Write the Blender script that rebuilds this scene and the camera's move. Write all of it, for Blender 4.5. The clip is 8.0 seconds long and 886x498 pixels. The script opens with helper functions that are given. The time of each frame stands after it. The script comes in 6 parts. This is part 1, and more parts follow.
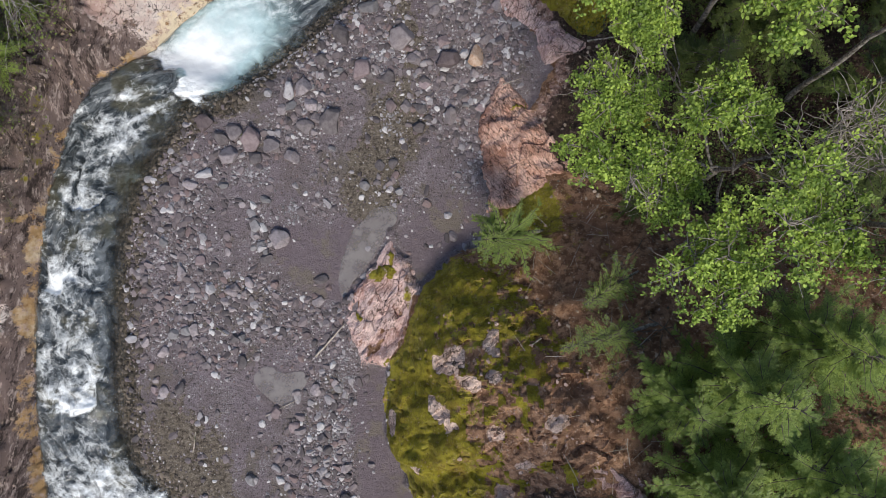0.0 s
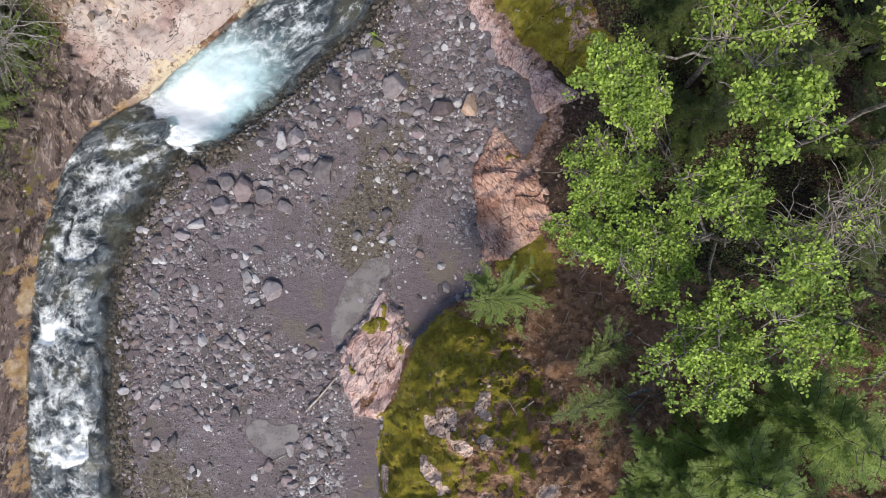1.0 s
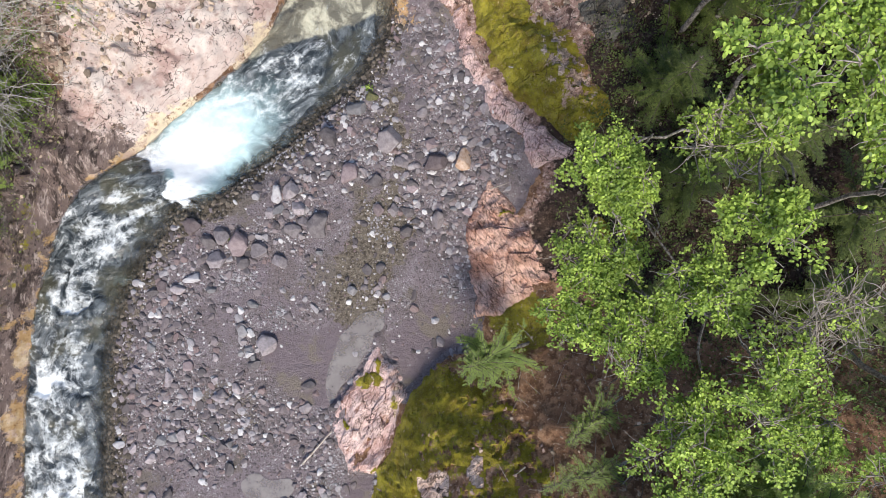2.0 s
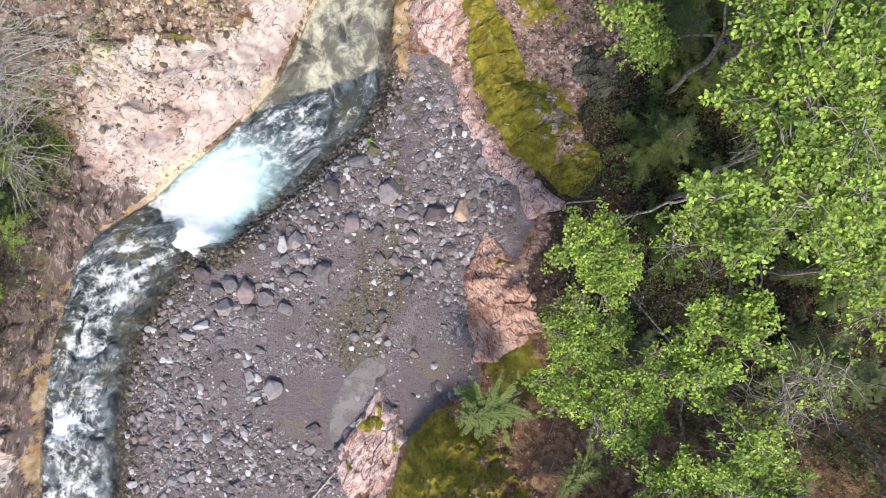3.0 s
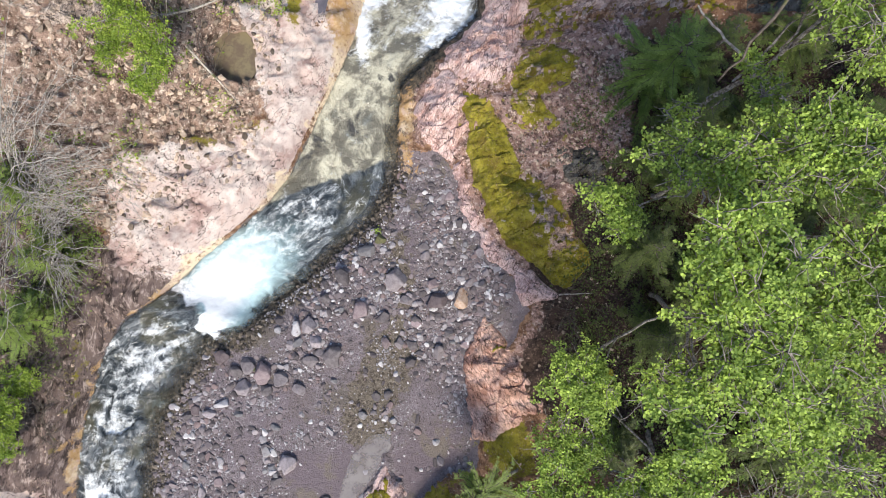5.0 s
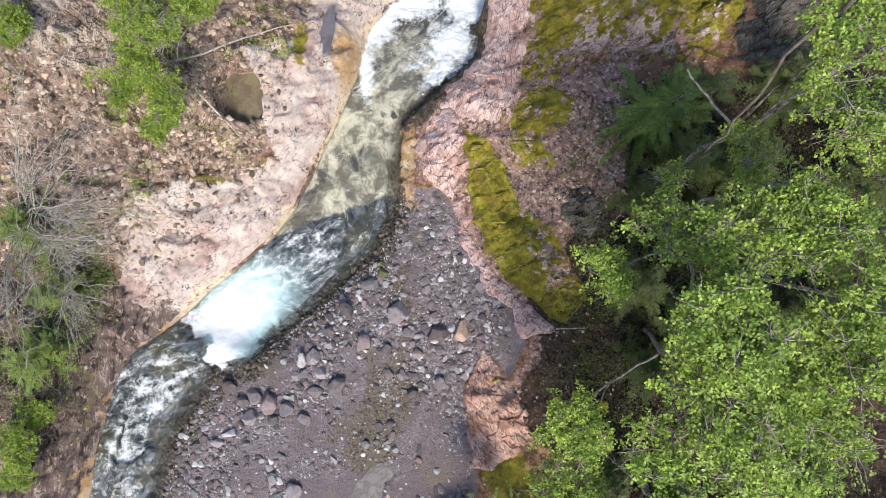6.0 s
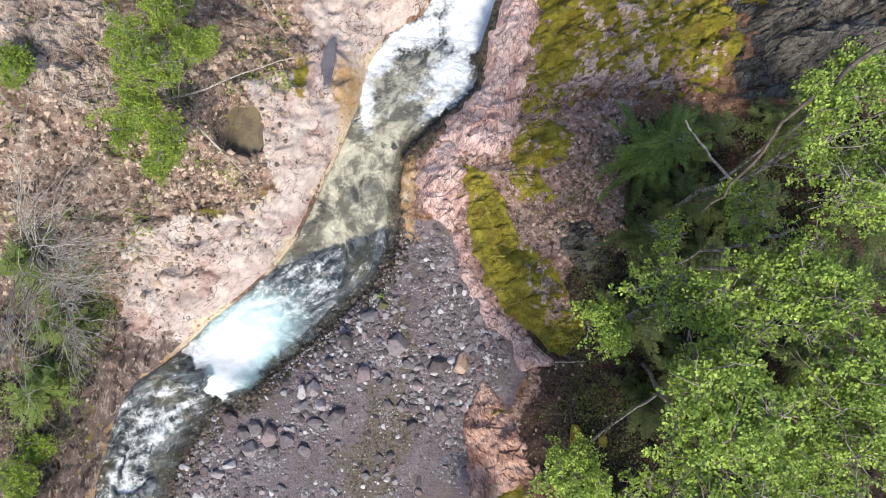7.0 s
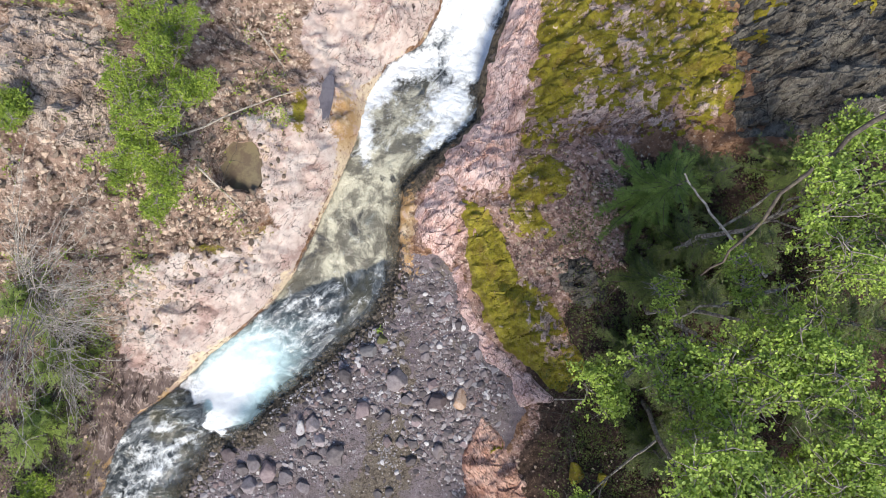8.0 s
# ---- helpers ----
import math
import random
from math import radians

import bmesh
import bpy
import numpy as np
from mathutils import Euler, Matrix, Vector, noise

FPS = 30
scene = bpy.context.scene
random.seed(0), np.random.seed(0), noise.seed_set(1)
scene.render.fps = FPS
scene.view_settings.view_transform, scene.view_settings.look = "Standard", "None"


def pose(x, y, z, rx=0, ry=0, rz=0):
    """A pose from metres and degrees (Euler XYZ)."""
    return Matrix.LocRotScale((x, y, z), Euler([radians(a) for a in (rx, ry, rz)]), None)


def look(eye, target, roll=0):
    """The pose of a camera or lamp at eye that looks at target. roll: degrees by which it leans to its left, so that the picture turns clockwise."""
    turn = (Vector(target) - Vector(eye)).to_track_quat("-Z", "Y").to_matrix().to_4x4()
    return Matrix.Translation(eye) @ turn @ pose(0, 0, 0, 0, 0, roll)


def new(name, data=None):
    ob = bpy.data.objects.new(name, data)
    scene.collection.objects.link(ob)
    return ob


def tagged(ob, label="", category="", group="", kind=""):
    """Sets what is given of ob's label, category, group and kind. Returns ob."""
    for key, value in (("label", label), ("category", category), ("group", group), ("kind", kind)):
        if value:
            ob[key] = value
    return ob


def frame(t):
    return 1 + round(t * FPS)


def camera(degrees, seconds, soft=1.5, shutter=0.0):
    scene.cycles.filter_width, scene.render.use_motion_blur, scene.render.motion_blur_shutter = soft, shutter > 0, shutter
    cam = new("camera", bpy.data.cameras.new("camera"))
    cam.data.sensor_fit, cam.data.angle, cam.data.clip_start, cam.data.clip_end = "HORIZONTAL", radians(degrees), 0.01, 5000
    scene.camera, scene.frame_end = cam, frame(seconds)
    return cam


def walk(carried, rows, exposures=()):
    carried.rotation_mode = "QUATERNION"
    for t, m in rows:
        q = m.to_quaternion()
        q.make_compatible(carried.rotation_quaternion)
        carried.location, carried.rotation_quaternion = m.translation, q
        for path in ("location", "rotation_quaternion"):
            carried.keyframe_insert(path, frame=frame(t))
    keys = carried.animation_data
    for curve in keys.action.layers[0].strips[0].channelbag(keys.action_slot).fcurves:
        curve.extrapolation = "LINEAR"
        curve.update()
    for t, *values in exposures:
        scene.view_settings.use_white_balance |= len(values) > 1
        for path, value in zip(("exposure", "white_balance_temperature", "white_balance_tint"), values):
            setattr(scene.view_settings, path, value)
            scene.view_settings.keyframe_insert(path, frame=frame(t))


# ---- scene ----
cam = camera(75.5, 8.0, soft=0.7)
METRES, EYE, TILT, LEAN, TURN = 16.0, 23.4, -90.0, 0.0, 0.0
ROWS = [
    (0.0, 0.0, 0.0, 0.0, -0.0, 0.0, 0.0),
    (0.5, 0.0092, 0.0025, 0.0573, 0.04, 0.03, 0.02),
    (1.0, 0.0198, 0.0075, 0.1261, 0.13, 0.02, 0.04),
    (1.5, 0.0297, 0.0118, 0.1961, 0.16, 0.01, 0.02),
    (3.0, 0.0432, -0.0643, 0.3882, 0.31, 0.03, -0.02),
    (3.5, 0.0433, -0.0974, 0.4518, 0.32, 0.01, -0.03),
    (4.0, 0.0445, -0.1289, 0.5164, 0.4, -0.03, -0.04),
    (4.5, 0.0445, -0.1589, 0.5773, 0.44, -0.05, -0.11),
    (5.0, 0.0436, -0.1899, 0.6335, 0.45, -0.07, -0.12),
    (6.5, 0.041, -0.2516, 0.7834, 0.46, -0.09, -0.24),
    (7.0, 0.0426, -0.2501, 0.8314, 0.49, -0.07, -0.27),
    (7.5, 0.0456, -0.2475, 0.8829, 0.54, -0.07, -0.26),
    (8.0, 0.0493, -0.2441, 0.9363, 0.63, -0.07, -0.25),
]
walk(
    cam,
    [(t, pose(0, 0, EYE, TILT, LEAN, TURN) @ pose(METRES * x, METRES * y, METRES * z, 90 + pitch, roll, yaw)) for t, x, y, z, yaw, pitch, roll in ROWS],
    exposures=[(0.0, 0.14), (0.6, 0.25), (1.2, 0.46), (3.0, 0.82), (5.0, 0.74), (8.0, 0.65)],
)

# ---- light: bright thin cloud, the sun from the south ----
world = bpy.data.worlds.new("sky")
scene.world = world
world.use_nodes = True
sky = world.node_tree.nodes.new("ShaderNodeTexSky")
sky.sky_type, sky.sun_disc = "NISHITA", False
sky.sun_elevation, sky.sun_rotation = radians(52), radians(173)
background = world.node_tree.nodes["Background"]
background.inputs["Strength"].default_value = 0.132
world.node_tree.links.new(sky.outputs["Color"], background.inputs["Color"])
sun = new("sun", bpy.data.lights.new("sun", "SUN"))
sun.data.energy, sun.data.angle, sun.data.color = 3.0, radians(16), (1.0, 0.935, 0.825)
sun.matrix_world = look((4, -33, 43), (0, 0, 0))


# ---- materials ----
def nodes_of(name, rough=0.9, spec=0.3):
    m = bpy.data.materials.new(name)
    m.use_nodes = True
    b = m.node_tree.nodes["Principled BSDF"]
    b.inputs["Roughness"].default_value = rough
    b.inputs["Specular IOR Level"].default_value = spec
    return m, m.node_tree, b


def put(nt, socket, value):
    if hasattr(value, "is_linked"):
        nt.links.new(value, socket)
    elif isinstance(value, tuple) and len(value) == 3 and socket.type == "RGBA":
        socket.default_value = (*value, 1)
    else:
        socket.default_value = value


def noise_of(nt, scale, detail=5.0, rough=0.6, vector=None, distortion=0.0):
    n = nt.nodes.new("ShaderNodeTexNoise")
    n.inputs["Scale"].default_value, n.inputs["Detail"].default_value = scale, detail
    n.inputs["Roughness"].default_value, n.inputs["Distortion"].default_value = rough, distortion
    if vector is None:
        vector = nt.nodes.new("ShaderNodeNewGeometry").outputs["Position"]
    nt.links.new(vector, n.inputs["Vector"])
    return n.outputs["Fac"]


def cells_of(nt, scale, feature="DISTANCE_TO_EDGE", vector=None):
    n = nt.nodes.new("ShaderNodeTexVoronoi")
    n.feature = feature
    n.inputs["Scale"].default_value = scale
    if vector is None:
        vector = nt.nodes.new("ShaderNodeNewGeometry").outputs["Position"]
    nt.links.new(vector, n.inputs["Vector"])
    return n.outputs["Distance"]


def step_of(nt, value, a, b, low=0.0, high=1.0):
    n = nt.nodes.new("ShaderNodeMapRange")
    n.interpolation_type = "SMOOTHSTEP"
    for key, x in (("Value", value), ("From Min", a), ("From Max", b), ("To Min", low), ("To Max", high)):
        put(nt, n.inputs[key], x)
    return n.outputs["Result"]


def calc(nt, how, a, b=0.0):
    n = nt.nodes.new("ShaderNodeMath")
    n.operation = how
    put(nt, n.inputs[0], a), put(nt, n.inputs[1], b)
    return n.outputs[0]


def mix_of(nt, fac, a, b, blend="MIX"):
    n = nt.nodes.new("ShaderNodeMix")
    n.data_type, n.blend_type = "RGBA", blend
    put(nt, n.inputs[0], fac), put(nt, n.inputs[6], a), put(nt, n.inputs[7], b)
    return n.outputs[2]


def layer_of(nt, name):
    n = nt.nodes.new("ShaderNodeAttribute")
    n.attribute_name = name
    return n.outputs["Fac"]


def bump_of(nt, b, height, strength=0.5, distance=0.05):
    n = nt.nodes.new("ShaderNodeBump")
    put(nt, n.inputs["Strength"], strength), put(nt, n.inputs["Distance"], distance)
    nt.links.new(height, n.inputs["Height"])
    nt.links.new(n.outputs["Normal"], b.inputs["Normal"])


def stretched(nt, scale, turn=0.0):
    """Position drawn out along a line at turn degrees from east."""
    t = nt.nodes.new("ShaderNodeMapping")
    t.inputs["Rotation"].default_value = (0, 0, radians(-turn))
    n = nt.nodes.new("ShaderNodeMapping")
    n.inputs["Scale"].default_value = scale
    nt.links.new(nt.nodes.new("ShaderNodeNewGeometry").outputs["Position"], t.inputs["Vector"])
    nt.links.new(t.outputs["Vector"], n.inputs["Vector"])
    return n.outputs["Vector"]


def varied(nt, base, share=0.35):
    """The colour base, lighter or darker from object to object and from island to island."""
    info = nt.nodes.new("ShaderNodeObjectInfo").outputs["Random"]
    island = nt.nodes.new("ShaderNodeNewGeometry").outputs["Random Per Island"]
    both = calc(nt, "FRACT", calc(nt, "ADD", info, island))
    return mix_of(nt, step_of(nt, both, 0.0, 1.0, 0.0, share * 2), base, (0.0, 0.0, 0.0))


def rock_colour(nt, light, middle, dark, scale=1.0, turn=0.0, stretch=1.8):
    grain = stretched(nt, (scale / stretch ** 0.6, scale * stretch ** 0.4, scale), turn)
    c = mix_of(nt, step_of(nt, noise_of(nt, 1.1 * scale, 8, 0.7), 0.4, 0.6), middle, light)
    c = mix_of(nt, step_of(nt, noise_of(nt, 2.2, 8, 0.7, grain), 0.53, 0.66), c, dark)
    c = mix_of(nt, step_of(nt, noise_of(nt, 7 * scale, 7, 0.72, grain), 0.6, 0.66), c, tuple(v * 0.3 for v in dark))
    c = mix_of(nt, step_of(nt, noise_of(nt, 11 * scale, 7, 0.75, grain), 0.53, 0.6), c, tuple(min(0.85, v * 1.22) for v in light))
    return mix_of(nt, step_of(nt, noise_of(nt, 14 * scale, 7, 0.75, grain), 0.595, 0.65), c, tuple(v * 0.35 for v in dark))


def crack_of(nt, scale, width=0.02, turn=0.0, vector=None):
    """Thin wandering lines, 1 in the crack."""
    n = noise_of(nt, scale, 3, 0.55, vector or stretched(nt, (0.8, 1.7, 1), turn), 0.6)
    line = step_of(nt, calc(nt, "ABSOLUTE", calc(nt, "SUBTRACT", n, 0.5)), 0.0, width, 1, 0)
    return calc(nt, "MULTIPLY", line, step_of(nt, noise_of(nt, scale * 0.7, 4), 0.42, 0.6))


def fracture_of(nt, scale, turn=0.0, stretch=1.5, width=0.035):
    """Angular hairline joints that come and go, 1 in the joint."""
    v = stretched(nt, (1.0, stretch, 1.0), turn)
    warp = nt.nodes.new("ShaderNodeTexNoise")
    warp.inputs["Scale"].default_value, warp.inputs["Detail"].default_value = scale * 0.8, 4
    nt.links.new(v, warp.inputs["Vector"])
    bent = nt.nodes.new("ShaderNodeVectorMath")
    bent.operation = "MULTIPLY_ADD"
    nt.links.new(warp.outputs["Color"], bent.inputs[0])
    bent.inputs[1].default_value = (1.3 / scale, 1.3 / scale, 1.3 / scale)
    nt.links.new(v, bent.inputs[2])
    line = step_of(nt, cells_of(nt, scale, vector=bent.outputs[0]), 0.0, width, 1, 0)
    return calc(nt, "MULTIPLY", line, step_of(nt, noise_of(nt, scale * 0.45, 5, 0.65), 0.45, 0.58))


def moss_colour(nt):
    c = mix_of(nt, step_of(nt, noise_of(nt, 1.6, 9, 0.75), 0.42, 0.58), (0.18, 0.152, 0.02), (0.335, 0.292, 0.034))
    c = mix_of(nt, step_of(nt, noise_of(nt, 0.75, 9, 0.72), 0.49, 0.63, 0.0, 0.6), c, (0.215, 0.13, 0.03))
    c = mix_of(nt, step_of(nt, noise_of(nt, 5, 9, 0.8), 0.545, 0.63), c, (0.11, 0.078, 0.026))
    c = mix_of(nt, step_of(nt, noise_of(nt, 12, 7, 0.78), 0.58, 0.63), c, (0.36, 0.27, 0.21))
    return mix_of(nt, step_of(nt, noise_of(nt, 34, 4), 0.55, 0.66), c, (0.33, 0.3, 0.035))


def crumble_colour(nt, dark, middle, light, scale=3.0, vector=None):
    """Broken ground: dark gaps, a middle tone and pale chips, sharply divided."""
    v = vector or nt.nodes.new("ShaderNodeNewGeometry").outputs["Position"]
    c = mix_of(nt, step_of(nt, noise_of(nt, scale, 10, 0.8, v), 0.42, 0.52), dark, middle)
    c = mix_of(nt, step_of(nt, noise_of(nt, scale * 1.9, 9, 0.78, v), 0.52, 0.6), c, light)
    return mix_of(nt, step_of(nt, noise_of(nt, scale * 4, 8, 0.78, v), 0.575, 0.64), c, tuple(q * 0.4 for q in dark))


def soil_colour(nt):
    fine, mid = noise_of(nt, 24, 8, 0.75), noise_of(nt, 3.2, 8, 0.7)
    c = mix_of(nt, step_of(nt, mid, 0.42, 0.6), (0.15, 0.078, 0.045), (0.41, 0.238, 0.143))
    c = mix_of(nt, step_of(nt, noise_of(nt, 0.8, 5, 0.6), 0.5, 0.65), c, (0.24, 0.13, 0.08))
    c = mix_of(nt, step_of(nt, fine, 0.56, 0.65), c, (0.05, 0.032, 0.022))
    return mix_of(nt, step_of(nt, noise_of(nt, 9, 6, 0.72), 0.58, 0.63), c, (0.5, 0.37, 0.28))


def ground_material():
    m, nt, b = nodes_of("ground", 0.92, 0.25)
    fine, mid, wide = noise_of(nt, 28, 8, 0.75), noise_of(nt, 4.5, 8, 0.7), noise_of(nt, 0.7, 5)
    soil = soil_colour(nt)
    gravel = mix_of(nt, step_of(nt, wide, 0.4, 0.6), (0.23, 0.187, 0.202), (0.192, 0.155, 0.157))
    gravel = mix_of(nt, step_of(nt, mid, 0.54, 0.68), gravel, (0.11, 0.088, 0.085))
    gravel = mix_of(nt, step_of(nt, noise_of(nt, 55, 5, 0.8), 0.55, 0.66), gravel, (0.4, 0.37, 0.38))
    gravel = mix_of(nt, step_of(nt, fine, 0.54, 0.64), gravel, (0.045, 0.038, 0.036))
    chips = calc(nt, "MULTIPLY", step_of(nt, noise_of(nt, 22, 6, 0.8), 0.53, 0.6), step_of(nt, noise_of(nt, 1.0, 6, 0.65), 0.48, 0.58))
    gravel = mix_of(nt, chips, gravel, (0.5, 0.47, 0.475))
    gravel = mix_of(nt, step_of(nt, noise_of(nt, 0.55, 7, 0.65), 0.54, 0.62), gravel, (0.185, 0.155, 0.135))
    gravel = mix_of(nt, step_of(nt, noise_of(nt, 9, 7, 0.75), 0.56, 0.62), gravel, (0.09, 0.075, 0.07))
    silt = mix_of(nt, step_of(nt, mid, 0.3, 0.7), (0.215, 0.172, 0.186), (0.175, 0.14, 0.152))
    silt = mix_of(nt, step_of(nt, noise_of(nt, 0.8, 8, 0.7), 0.5, 0.62), silt, (0.215, 0.18, 0.15))
    slab = mix_of(nt, step_of(nt, noise_of(nt, 0.8, 6, 0.6), 0.38, 0.62), (0.66, 0.525, 0.47), (0.78, 0.675, 0.61))
    slab = mix_of(nt, step_of(nt, noise_of(nt, 3.0, 8, 0.7, stretched(nt, (0.8, 1.5, 1.0), 55)), 0.52, 0.64), slab, (0.58, 0.42, 0.36))
    slab = mix_of(nt, step_of(nt, noise_of(nt, 26, 5, 0.7), 0.58, 0.68), slab, (0.45, 0.32, 0.27))
    slab = mix_of(nt, step_of(nt, noise_of(nt, 0.6, 9, 0.72), 0.52, 0.62), slab, (0.5, 0.35, 0.31))
    slab = mix_of(nt, calc(nt, "MAXIMUM", crack_of(nt, 1.3, 0.014, 50), fracture_of(nt, 1.1, 50, 1.5, 0.022)), slab, (0.09, 0.058, 0.048))
    pits = calc(nt, "MULTIPLY", step_of(nt, noise_of(nt, 3.6, 7, 0.66, distortion=1.6), 0.565, 0.6), step_of(nt, noise_of(nt, 0.5, 3), 0.48, 0.58))
    slab = mix_of(nt, pits, slab, (0.06, 0.04, 0.035))
    cliff = crumble_colour(nt, (0.048, 0.034, 0.029), (0.205, 0.148, 0.13), (0.48, 0.38, 0.33), 1.0, stretched(nt, (3.6, 0.9, 1.0), -6))
    rich = step_of(nt, noise_of(nt, 1.3, 5), 0.25, 0.5)
    stain = mix_of(nt, mix_of(nt, step_of(nt, layer_of(nt, "cream"), 0.2, 0.8), rich, (0.0, 0.0, 0.0)), (0.82, 0.68, 0.49), (0.52, 0.325, 0.15))
    stain = mix_of(nt, step_of(nt, noise_of(nt, 2.4, 8, 0.72), 0.5, 0.62), stain, (0.6, 0.43, 0.33))
    stain = mix_of(nt, step_of(nt, mid, 0.53, 0.66), stain, (0.34, 0.18, 0.08))
    bed = mix_of(nt, step_of(nt, mid, 0.42, 0.58), (0.045, 0.04, 0.032), (0.15, 0.12, 0.085))
    bed = mix_of(nt, step_of(nt, fine, 0.55, 0.65), bed, (0.02, 0.018, 0.016))
    gully = crumble_colour(nt, (0.065, 0.052, 0.04), (0.18, 0.148, 0.115), (0.31, 0.265, 0.215), 5.0)
    ragged = calc(nt, "MULTIPLY", calc(nt, "SUBTRACT", noise_of(nt, 2.0, 9, 0.75), 0.5), 2.2)
    c = soil
    scree = crumble_colour(nt, (0.1, 0.062, 0.042), (0.42, 0.29, 0.225), (0.84, 0.71, 0.58), 2.3)
    scree = mix_of(nt, step_of(nt, wide, 0.52, 0.66), scree, crumble_colour(nt, (0.065, 0.042, 0.03), (0.25, 0.16, 0.12), (0.72, 0.56, 0.45), 4.2))
    crumbs = crumble_colour(nt, (0.075, 0.043, 0.034), (0.42, 0.262, 0.215), (0.74, 0.57, 0.49), 2.6)
    crumbs = mix_of(nt, step_of(nt, noise_of(nt, 0.9, 8, 0.72), 0.53, 0.6), crumbs, crumble_colour(nt, (0.05, 0.03, 0.024), (0.25, 0.145, 0.12), (0.58, 0.42, 0.36), 4.5))
    # forest litter in near-black tones: the trees' shade is put into its colour
    shade_duff = crumble_colour(nt, (0.026, 0.017, 0.013), (0.075, 0.047, 0.035), (0.18, 0.125, 0.095), 3.4)
    for name, colour in (("scree", scree), ("crumbs", crumbs), ("shade_duff", shade_duff), ("cliff", cliff), ("slab", slab), ("gravel", gravel), ("silt", silt), ("gully", gully), ("bed", bed), ("stain", stain), ("moss", moss_colour(nt))):
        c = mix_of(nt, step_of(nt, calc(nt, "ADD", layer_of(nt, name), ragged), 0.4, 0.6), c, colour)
    put(nt, b.inputs["Base Color"], c)
    bump_of(nt, b, calc(nt, "ADD", fine, calc(nt, "MULTIPLY", mid, 2.0)), 0.8, 0.1)
    return m


def outcrop_material(name, light, middle, dark, turn=0.0, stretch=1.8):
    m, nt, b = nodes_of(name, 0.88, 0.3)
    c = rock_colour(nt, light, middle, dark, 1.0, turn, stretch)
    tint = step_of(nt, noise_of(nt, 0.6, 7, 0.68, stretched(nt, (0.7, 1.4, 1.0), turn)), 0.5, 0.62, 0.0, 0.75)
    c = mix_of(nt, tint, c, mix_of(nt, 0.5, middle, dark))
    strata = noise_of(nt, 3.0, 6, 0.65, stretched(nt, (0.7, 0.7 * stretch, 1.0), turn))
    c = mix_of(nt, crack_of(nt, 2.6, 0.028, turn), c, (0.05, 0.03, 0.025))
    joints = calc(nt, "MAXIMUM", fracture_of(nt, 1.5, turn, stretch, 0.045), fracture_of(nt, 3.6, turn + 25, stretch, 0.05))
    c = mix_of(nt, joints, c, tuple(v * 0.25 for v in dark))
    litter = calc(nt, "ADD", layer_of(nt, "litter"), calc(nt, "MULTIPLY", calc(nt, "SUBTRACT", noise_of(nt, 1.8, 9, 0.75), 0.5), 3.0))
    c = mix_of(nt, step_of(nt, litter, 0.4, 0.55), c, soil_colour(nt))
    cover = calc(nt, "ADD", layer_of(nt, "moss"), calc(nt, "MULTIPLY", calc(nt, "SUBTRACT", noise_of(nt, 1.8, 10, 0.78), 0.5), 4.5))
    cover = step_of(nt, cover, 0.42, 0.56)
    c = mix_of(nt, cover, c, moss_colour(nt))
    put(nt, b.inputs["Base Color"], c)
    bump_of(nt, b, calc(nt, "ADD", strata, calc(nt, "MULTIPLY", noise_of(nt, 24, 6, 0.7), 0.25)), 0.8, 0.14)
    return m


def stone_material(name, light, dark, share=0.3):
    m, nt, b = nodes_of(name, 0.75, 0.35)
    c = mix_of(nt, step_of(nt, noise_of(nt, 6, 6, 0.7), 0.35, 0.7), light, dark)
    c = mix_of(nt, step_of(nt, noise_of(nt, 45, 4, 0.7), 0.6, 0.75), c, tuple(min(1, v * 1.7) for v in light))
    c = varied(nt, c, share)
    put(nt, b.inputs["Base Color"], c)
    bump_of(nt, b, noise_of(nt, 18, 6, 0.7), 0.5, 0.03)
    return m


def pebble_material(name="pebble", pale=0.93):
    m, nt, b = nodes_of(name, 0.75, 0.35)
    island = nt.nodes.new("ShaderNodeNewGeometry").outputs["Random Per Island"]
    ramp = nt.nodes.new("ShaderNodeValToRGB")
    ramp.color_ramp.interpolation = "CONSTANT"
    stops = [(0.0, (0.095, 0.08, 0.083)), (0.2, (0.16, 0.132, 0.137)), (0.45, (0.225, 0.185, 0.19)), (0.62, (0.21, 0.152, 0.148)), (0.72, (0.32, 0.295, 0.305)), (pale, (0.58, 0.555, 0.555))]
    ramp.color_ramp.elements[1].position = 0.3
    while len(ramp.color_ramp.elements) < len(stops):
        ramp.color_ramp.elements.new(0.9)
    for e, (at, colour) in zip(ramp.color_ramp.elements, stops):
        e.position, e.color = at, (*colour, 1)
    nt.links.new(island, ramp.inputs["Fac"])
    c = mix_of(nt, step_of(nt, noise_of(nt, 20, 5, 0.7), 0.4, 0.8, 0, 0.6), ramp.outputs["Color"], (0.07, 0.06, 0.06))
    put(nt, b.inputs["Base Color"], c)
    return m


def calc_shift(nt, vector):
    n = nt.nodes.new("ShaderNodeVectorMath")
    n.operation = "ADD"
    nt.links.new(vector, n.inputs[0])
    n.inputs[1].default_value = (31.0, 17.0, 0.0)
    return n.outputs[0]


